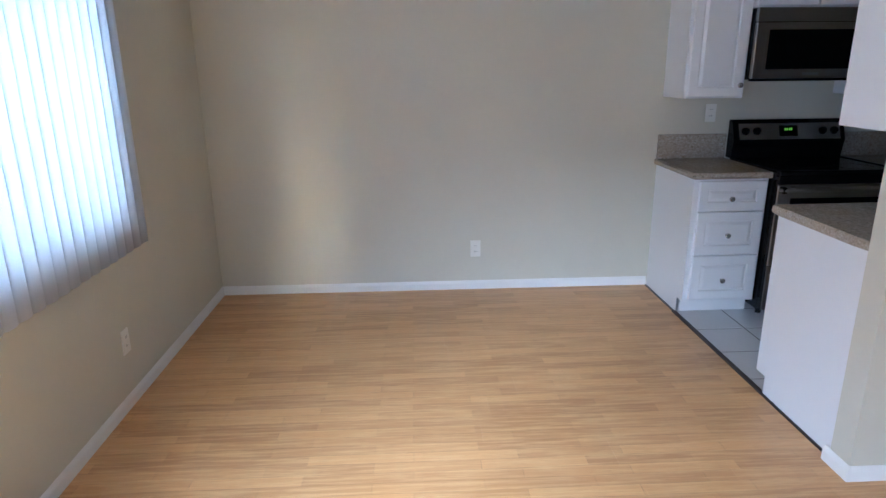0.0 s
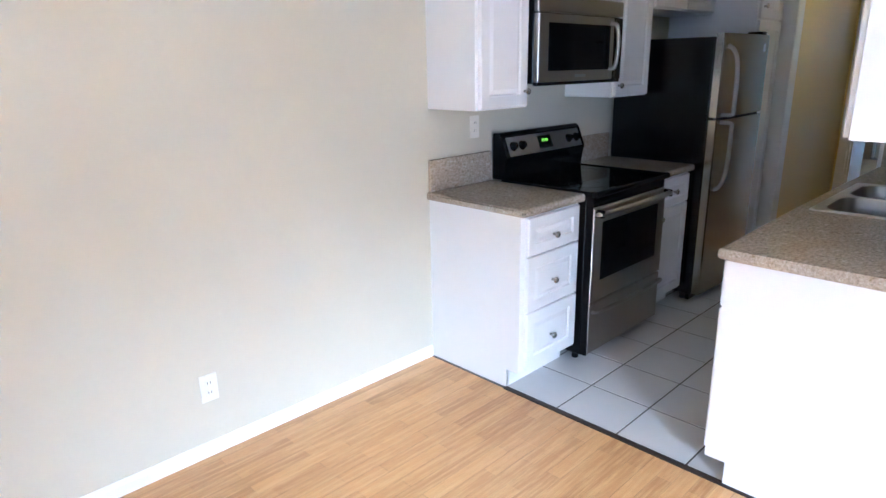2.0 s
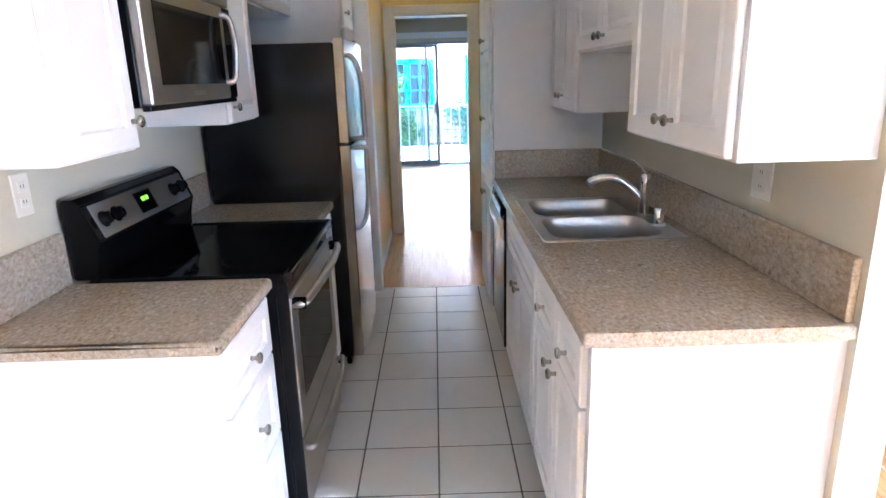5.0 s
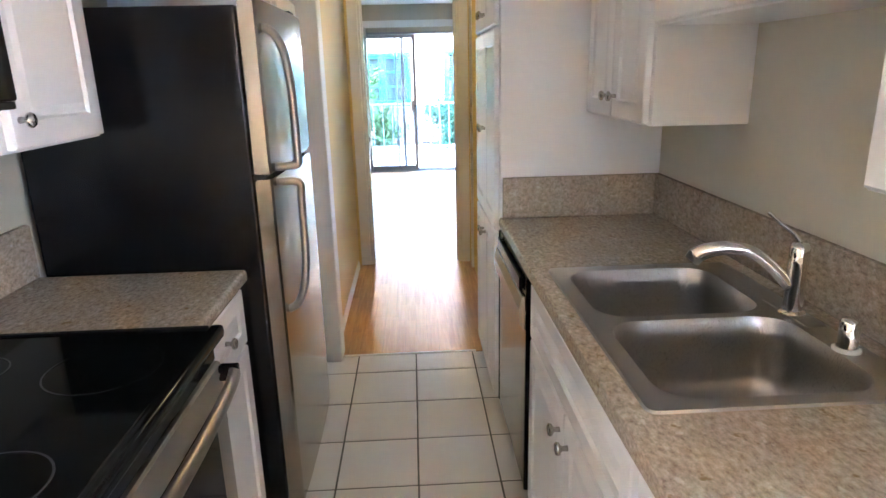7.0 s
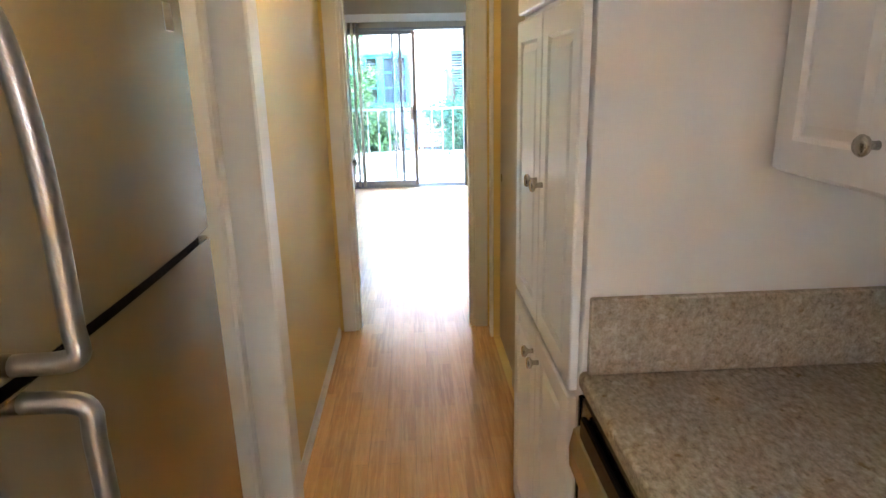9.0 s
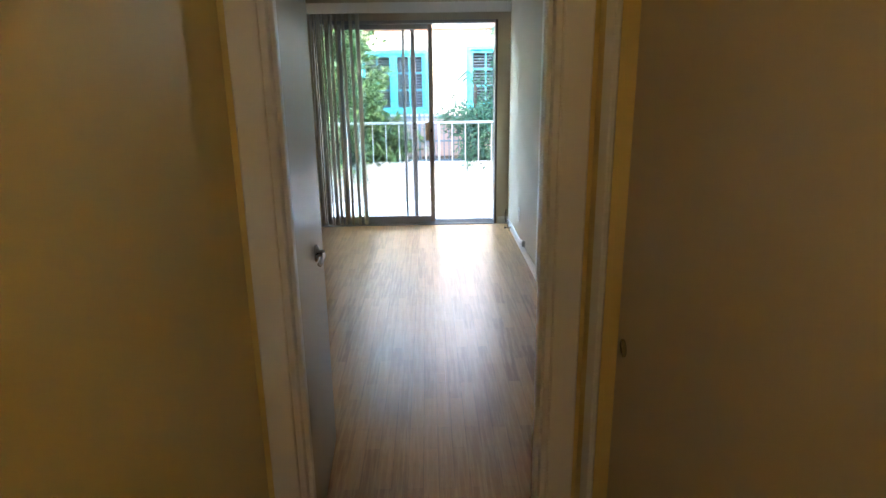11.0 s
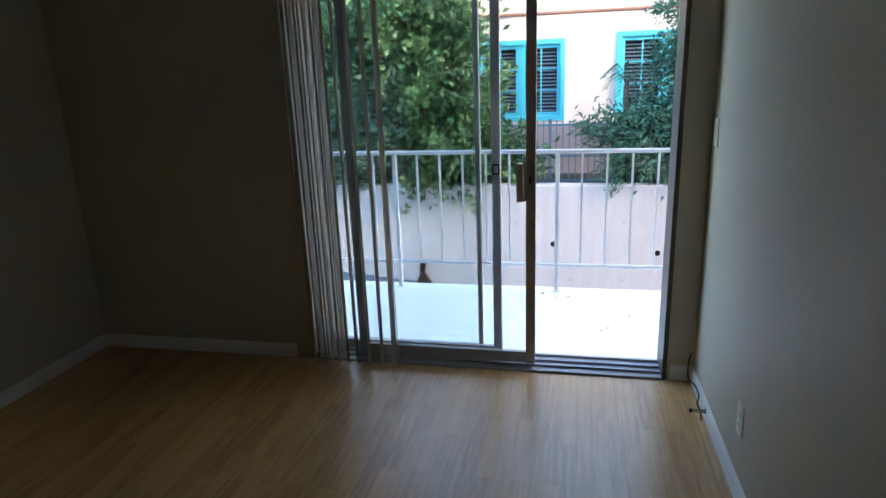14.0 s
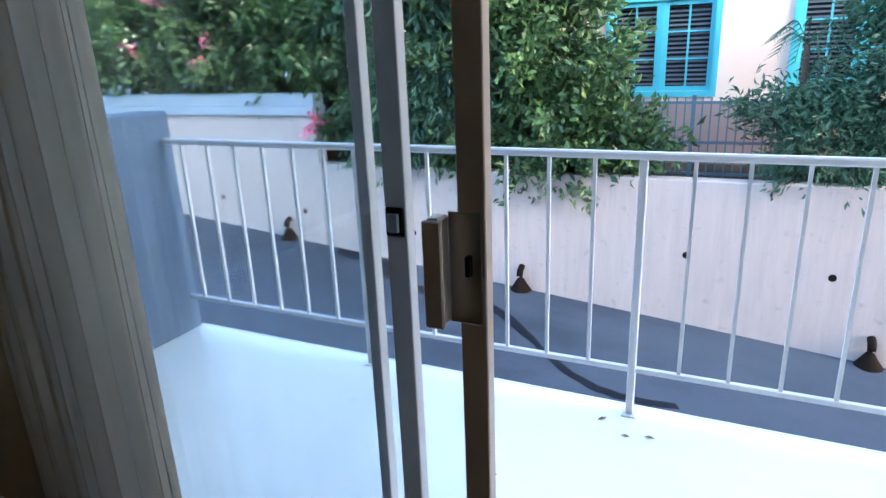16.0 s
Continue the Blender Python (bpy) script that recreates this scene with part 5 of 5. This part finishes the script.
for y, z in ((3.433, -1.752), (1.506, -1.889), (8.10, -1.80), (10.5, -1.56), (-0.4, -2.0), (12.6, -1.4)):
    solid("weep_hole", lathe((20.001, y, z), (-1, 0, 0), ((0.055, 0), (0.052, 0.004), (0.040, 0.002), (0, 0.001)), 14), RUSTIRON, "small dark weep hole in the retaining wall", "weep hole", "weep holes")
for y in (6.03, 0.93, 10.9):
    z = drive_z(y)
    dr = thing("drain_outlet", (19.95, y, z), "dark rusty drain outlet at the wall foot", "drain")
    part("pipe", tube(((19.998, y, z + 0.40), (19.90, y, z + 0.36), (19.86, y, z + 0.26)), 0.055, 12), RUSTIRON, dr, smooth=True)
    part("splash_stain", lathe((19.92, y, z + 0.003), UP, ((0.19, 0), (0.13, 0.08), (0.06, 0.20), (0, 0.24)), 14), RUSTIRON, dr, smooth=True)

HX = 22.2
house = thing("neighbour_house", (24.5, 2.0, -0.8), "peach stucco house with turquoise window frames", "house")
WINS = ((3.40, 5.08, 0.53, 2.02), (0.42, 2.16, 0.62, 2.10), (6.6, 8.2, 0.53, 2.02), (-2.8, -1.1, 0.62, 2.10))
part("wall", wall_mesh("y", -9.0, 9.2, HX, HX + 0.25, 0.36, 2.60, WINS), PEACH, house)
part("upper_wall", box(HX - 0.015, HX + 0.25, -9.0, 9.2, 2.66, 5.6), PEACH, house)
part("string_course", box(HX - 0.04, HX + 0.25, -9.0, 9.2, 2.601, 2.659, 0.01), ROOF, house, "thin brown string course")
part("plinth", box(HX - 0.02, HX + 0.25, -9.0, 9.2, -4.2, 0.359), MAUVE, house, "plinth with shade put into its mauve colour")
part("side_wall", box(HX + 0.251, 29.0, -9.0, -8.75, -4.2, 5.6), PEACH, house)
part("side_wall", box(HX + 0.251, 29.0, 8.95, 9.2, -4.2, 5.6), PEACH, house)
part("back_wall", box(29.001, 29.25, -9.0, 9.2, -4.2, 5.6), PEACH, house)
part("roof", box(HX - 0.5, 29.6, -9.4, 9.6, 5.601, 5.85, 0.03), ROOF, house, "low clay-coloured roof edge")
for y0, y1, z0, z1 in WINS:
    w = part("window", wall_mesh("y", y0 - 0.10, y1 + 0.10, HX - 0.035, HX - 0.001, z0 - 0.10, z1 + 0.10, ((y0, y1, z0, z1),)), TURQ, house, "turquoise window surround")
    mid = (y0 + y1) / 2
    for a, b in ((y0, mid - 0.03), (mid + 0.03, y1)):
        sash = part("sash", wall_mesh("y", a, b, HX + 0.02, HX + 0.06, z0, z1, ((a + 0.07, b - 0.07, z0 + 0.08, z1 - 0.08),)), TURQ, w)
        zm = (z0 + z1) / 2
        part("muntin", box(HX + 0.025, HX + 0.055, (a + b) / 2 - 0.015, (a + b) / 2 + 0.015, z0 + 0.08, z1 - 0.08), TURQ, w)
        for zz in (z0 + (z1 - z0) * 0.36, z0 + (z1 - z0) * 0.66):
            part("muntin", box(HX + 0.027, HX + 0.053, a + 0.07, b - 0.07, zz - 0.013, zz + 0.013), TURQ, w)
        # Black sheet added in place of the unlit room behind the louvres.
        part("room_dark", box(HX + 0.14, HX + 0.16, a, b, z0, z1), OPENSHADE, w)
        z = z0 + 0.10
        while z < z1 - 0.10:
            bm = bmesh.new()
            v = [bm.verts.new(p) for p in ((HX + 0.085, a + 0.07, z), (HX + 0.115, a + 0.07, z + 0.035), (HX + 0.115, b - 0.07, z + 0.035), (HX + 0.085, b - 0.07, z))]
            u = [bm.verts.new(p.co + Vector((0.004, 0, -0.004))) for p in v]
            bridge(bm, v, u)
            bm.faces.new(v), bm.faces.new(u)
            part("louvre", bm, SHUTTER, w)
            z += 0.075
    part("mullion", box(HX + 0.01, HX + 0.07, mid - 0.03, mid + 0.03, z0, z1), TURQ, w)

fence = thing("picket_fence", (20.9, 3.5, -0.72), "blue-grey steel picket fence on the raised bed", "fence")
for z in (-0.66, -0.17, 0.44):
    part("fence_rail", box(20.88, 20.92, -1.5, 8.9, z - 0.02, z + 0.02), FENCEPAINT, fence)
y = -1.45
k = 0
while y < 8.9:
    part("picket", box(20.888, 20.912, y - 0.011, y + 0.011, -0.70, 0.52), FENCEPAINT, fence) if k % 10 else part("fence_post", box(20.87, 20.93, y - 0.03, y + 0.03, -0.73, 0.56), FENCEPAINT, fence)
    y += 0.125
    k += 1
bf = thing("board_fence", (21.2, 10.5, -0.72), "weathered brown board fence behind the bougainvillea", "fence")
y = 8.95
while y < 12.0:
    part("board", box(21.18, 21.205, y, y + 0.135, -0.725, 0.95 + 0.02 * math.sin(y * 9)), WOODFENCE, bf)
    y += 0.142
solid("air_conditioner", box(21.75, 22.15, 4.05, 4.62, -0.72, 0.10, 0.02), SHUTTER, "dark outdoor air conditioner unit by the house", "air conditioner")


def leaves(blobs, count, size, seed, droop=0.0, narrow=0.5):
    """Points and faces of many single leaves spread over the shells of soft blobs (centre, radii)."""
    r = np.random.RandomState(seed)
    vol = np.array([b[1][0] * b[1][1] * b[1][2] for b in blobs]) ** 0.67
    pick = r.choice(len(blobs), count, p=vol / vol.sum())
    cen = np.array([b[0] for b in blobs])[pick]
    rad = np.array([b[1] for b in blobs])[pick]
    # leaves gather in sprays that stand out from the shell unevenly
    sprays = max(3, count // 55)
    of = r.randint(sprays, size=count)
    pick = pick[:sprays][of]
    cen, rad = cen[:sprays][of], rad[:sprays][of]
    d = r.normal(size=(sprays, 3))
    d /= np.linalg.norm(d, axis=1)[:, None]
    depth = 1.08 - 0.60 * r.rand(sprays) ** 1.5
    d, depth = d[of], depth[of]
    lump = 1.0 + 0.22 * np.sin(d[:, 0] * 7 + pick) * np.sin(d[:, 1] * 9 + 2 * pick) + 0.16 * np.sin(d[:, 2] * 13 + pick)
    p = cen + d * rad * (depth * lump)[:, None] + r.normal(scale=size * 0.85, size=(count, 3)) * np.minimum(1.0, rad / (2.2 * size)) + d * size * r.rand(count, 1) ** 3 * 2.5
    axis = d + r.normal(scale=0.7, size=(count, 3)) + np.array([0, 0, -droop])
    axis /= np.linalg.norm(axis, axis=1)[:, None]
    side = np.cross(axis, r.normal(size=(count, 3)))
    side /= np.linalg.norm(side, axis=1)[:, None]
    fold = np.cross(axis, side)
    s = size * (0.6 + 0.8 * r.rand(count))[:, None]
    pts = np.stack([p, p + axis * s * 0.5 + side * s * narrow * 0.5 + fold * s * 0.10, p + axis * s, p + axis * s * 0.5 - side * s * narrow * 0.5 + fold * s * 0.10], 1)
    faces = np.arange(count * 4).reshape(-1, 4)
    return pts.reshape(-1, 3), faces


def crown(name, blobs, count, size, seed, material, parent, droop=0.0, narrow=0.5, label=""):
    pts, faces = leaves(blobs, count, size, seed, droop, narrow)
    pts = pts - np.array(spot(parent))
    me = bpy.data.meshes.new(name)
    me.from_pydata(pts.tolist(), [], faces.tolist())
    me.materials.append(material)
    ob = new(name, me)
    ob.parent = parent
    if label:
        ob["label"] = label
    return ob


def shrub(name, at, stems, blobs, count, size, seed, material, label, category="shrub", droop=0.0, narrow=0.5):
    ob = thing(name, at, label, category, "garden planting")
    r = random.Random(seed)
    base = Vector(at)
    part("trunk", tube(bow((base + Vector((0, 0, -0.05)), base + Vector((0.03, 0.05, 0.5)), base + Vector((0.0, 0.02, 1.1)), base + Vector((0.05, 0.0, 1.7)))), 0.06, 8), BARK, ob, smooth=True)
    for k in range(stems):
        c = Vector(blobs[k % len(blobs)][0])
        mid = base.lerp(c, 0.5) + Vector((r.uniform(-0.2, 0.2), r.uniform(-0.2, 0.2), 0.15))
        line = bow((base + Vector((0, 0, 0.25 + 0.15 * (k % 4))), mid, c))
        part("limb", tube(line, [0.035 * (1 - 0.75 * i / len(line)) for i in range(len(line))], 6), BARK, ob, smooth=True)
    crown("crown", blobs, count, size, seed, material, ob, droop, narrow)
    return ob


shrub("pepper_tree", (20.75, 6.1, -0.72), 7, (((20.5, 6.15, 1.0), (0.75, 1.25, 1.5)), ((20.4, 5.4, 0.1), (0.55, 0.75, 0.80)), ((20.45, 6.9, 2.1), (0.8, 1.3, 1.1)),
      ((20.6, 5.75, 1.9), (0.55, 0.70, 0.65)), ((20.4, 6.6, -0.2), (0.6, 1.1, 0.65)), ((20.7, 6.4, 3.1), (0.8, 1.3, 0.9)), ((20.5, 4.80, 0.10), (0.45, 0.50, 0.55)), ((20.45, 4.35, -0.15), (0.35, 0.45, 0.36)), ((20.5, 4.86, 0.95), (0.32, 0.34, 0.62)), ((20.1, 5.6, -0.55), (0.28, 0.9, 0.30))),
      26000, 0.15, 3, LEAF, "dense leafy green shrub hanging over the retaining wall")
shrub("cedar_tree", (20.9, 8.2, -0.72), 6, (((20.5, 8.0, 1.3), (0.75, 1.2, 1.5)), ((20.45, 7.4, 0.3), (0.6, 0.8, 0.9)), ((20.6, 8.6, 2.7), (0.8, 1.3, 1.0)), ((20.5, 8.5, 0.1), (0.55, 0.9, 0.7))),
      19000, 0.17, 4, LEAFBLUE, "drooping blue-green evergreen tree above the drive", "tree", 0.9, 0.28)
shrub("bougainvillea", (20.9, 11.2, -0.72), 7, (((20.6, 10.6, 1.9), (0.8, 1.4, 1.0)), ((20.6, 12.6, 1.9), (0.8, 1.7, 0.95)), ((20.5, 9.7, 0.6), (0.6, 0.7, 1.0)), ((20.7, 11.4, 2.9), (0.9, 2.0, 1.0)),
      ((20.5, 14.8, 1.9), (0.8, 1.8, 1.05)), ((20.7, 14.5, 3.0), (0.9, 2.2, 1.0)), ((20.6, 17.5, 2.1), (0.8, 1.9, 1.3)), ((20.7, 12.5, 1.2), (0.6, 2.6, 0.8)), ((20.9, 10.5, 3.4), (0.9, 2.5, 1.0)), ((20.7, 9.3, 2.2), (0.7, 0.9, 1.0)), ((21.2, 12.0, 2.2), (0.6, 3.0, 1.4)), ((21.2, 15.5, 2.4), (0.6, 2.6, 1.4)), ((21.1, 10.2, 2.7), (0.5, 1.4, 1.1))), 56000, 0.16, 6, LEAF,
      "bougainvillea hedge spilling over the garden wall")
for k, (y, z) in enumerate(((14.3, 1.75), (12.4, 1.45), (9.95, 0.15), (13.5, 2.5))):
    fl = thing("flower_cluster", (19.85, y, z), "cluster of pink bougainvillea flowers", "flowers", "pink flowers")
    crown("petals", (((19.80, y, z), (0.10, 0.13, 0.10)),), 60, 0.09, 20 + k, PINK, fl, 0.0, 0.9)
shrub("pine_shrub", (20.7, 1.0, -0.72), 7, (((20.5, 0.95, 0.9), (0.6, 0.75, 1.1)), ((20.45, 0.6, 1.9), (0.6, 0.8, 0.8)), ((20.4, 2.25, 0.28), (0.40, 0.50, 0.30)), ((20.45, 1.6, -0.2), (0.5, 0.9, 0.45)),
      ((20.5, -0.1, 1.0), (0.7, 0.9, 1.6)), ((20.5, 1.05, 2.45), (0.45, 0.55, 0.45)), ((20.45, 1.75, 0.45), (0.35, 0.40, 0.35))), 22000, 0.13, 8, LEAFBLUE, "feathery green conifer shrub above the retaining wall", droop=0.3, narrow=0.3)
palm = thing("palm", (20.55, 2.15, -0.72), "small palm with thin fronds beside the window", "palm", "garden planting")
part("trunk", tube(((20.6, 2.10, -0.72), (20.58, 2.12, 0.4), (20.55, 2.15, 1.25)), (0.06, 0.05, 0.04), 8), BARK, palm, smooth=True)
rng = random.Random(12)
for k in range(9):
    a = k * 0.7
    line = bow(((20.55, 2.15, 1.25), (20.55 - 0.15, 2.15 + 0.25 * math.sin(a), 1.45 + 0.12 * math.cos(a)), (20.55 - 0.25, 2.15 + 0.42 * math.sin(a), 1.28 + 0.28 * math.cos(a))), 5)
    bm = bmesh.new()
    for p in line[2:]:
        for s in (-1, 1):
            tip = p + Vector((0.02, s * 0.10 + 0.08 * math.sin(a), -0.10))
            v = [bm.verts.new(q) for q in (p, p + Vector((0.0, 0.012, 0.015)), tip)]
            bm.faces.new(v)
    tube(line, 0.006, 5, bm)
    part("frond", bm, LEAFBLUE, palm)

# ---- floor pieces ----
rng = random.Random(21)


def planks(x0, x1, y0, y1, parent, skip=None, length=1.215, width=0.1905, name="plank"):
    """Rows of laminate boards along x with a fine bevelled joint; alike boards share a mesh."""
    meshes = {}
    row = 0
    y = y0
    while y < y1 - 0.01:
        yb = min(y + width, y1)
        x = x0 - rng.uniform(0.1, 1.1)
        while x < x1:
            a, b = max(x, x0), min(x + length, x1)
            if b - a > 0.02 and not (skip and skip(a, b, y, yb)):
                key = (round(b - a, 3), round(yb - y, 3))
                if key not in meshes:
                    bm = box(0.0001, b - a - 0.0001, 0.0001, yb - y - 0.0001, -0.0095, 0.0, 0.0003)
                    me = bpy.data.meshes.new(name)
                    bm.to_mesh(me)
                    bm.free()
                    me.materials.append(LAMINATE)
                    meshes[key] = me
                ob = new(name, meshes[key])
                ob.parent = parent
                ob.location = (a, y, 0)
            x += length
        y = yb
        row += 1


def squares(xs, ys, parent, mat, gap=0.0035, name="tile"):
    """Floor tiles between grid lines, with recessed joints."""
    for a, b in zip(xs, xs[1:]):
        for c, d in zip(ys, ys[1:]):
            bm = box(gap, b - a - gap, gap, d - c - gap, -0.0095, rng.uniform(-0.0008, 0.0004), 0.0022)
            me = bpy.data.meshes.new(name)
            bm.to_mesh(me)
            bm.free()
            me.materials.append(mat)
            ob = new(name, me)
            ob.parent = parent
            ob.location = (a, c, 0)


planks(WEST, 1.680, 2.404, NORTH, floor)
planks(WEST, EAST_L, -0.60, 2.404, floor, lambda a, b, c, d: False)
planks(WEST, EAST_L, SOUTH, -0.60, floor)
planks(4.690, BED_W - 0.02, 2.90, 3.81, floor)
planks(BED_W - 0.02, BED_E - 0.018, BED_S, BED_N, floor_bed)
tx = [1.695] + [2.004 + 0.3091 * k for k in range(9)] + [4.676]
ty = [2.40, 2.442, 2.752, 3.062, 3.371, 3.680, 3.989, 4.298, 4.50]
squares(tx, ty, floor, TILE)
squares([8.30, 8.44, 8.78, 9.12, 9.47, 9.835, 10.17, 10.429], [0.40, 0.70, 1.04, 1.38, 1.72, 2.065, 2.38], floor_bed, TILE)
structure("grout_kitchen", box(1.69, 4.68, 2.40, NORTH, -0.0098, -0.0024), GROUT, "dark grey grout between kitchen tiles", "grout")
structure("grout_bath", box(8.30, 10.43, 0.40, 2.38, -0.0098, -0.0024), GROUT, "dark grey grout between bathroom tiles", "grout")
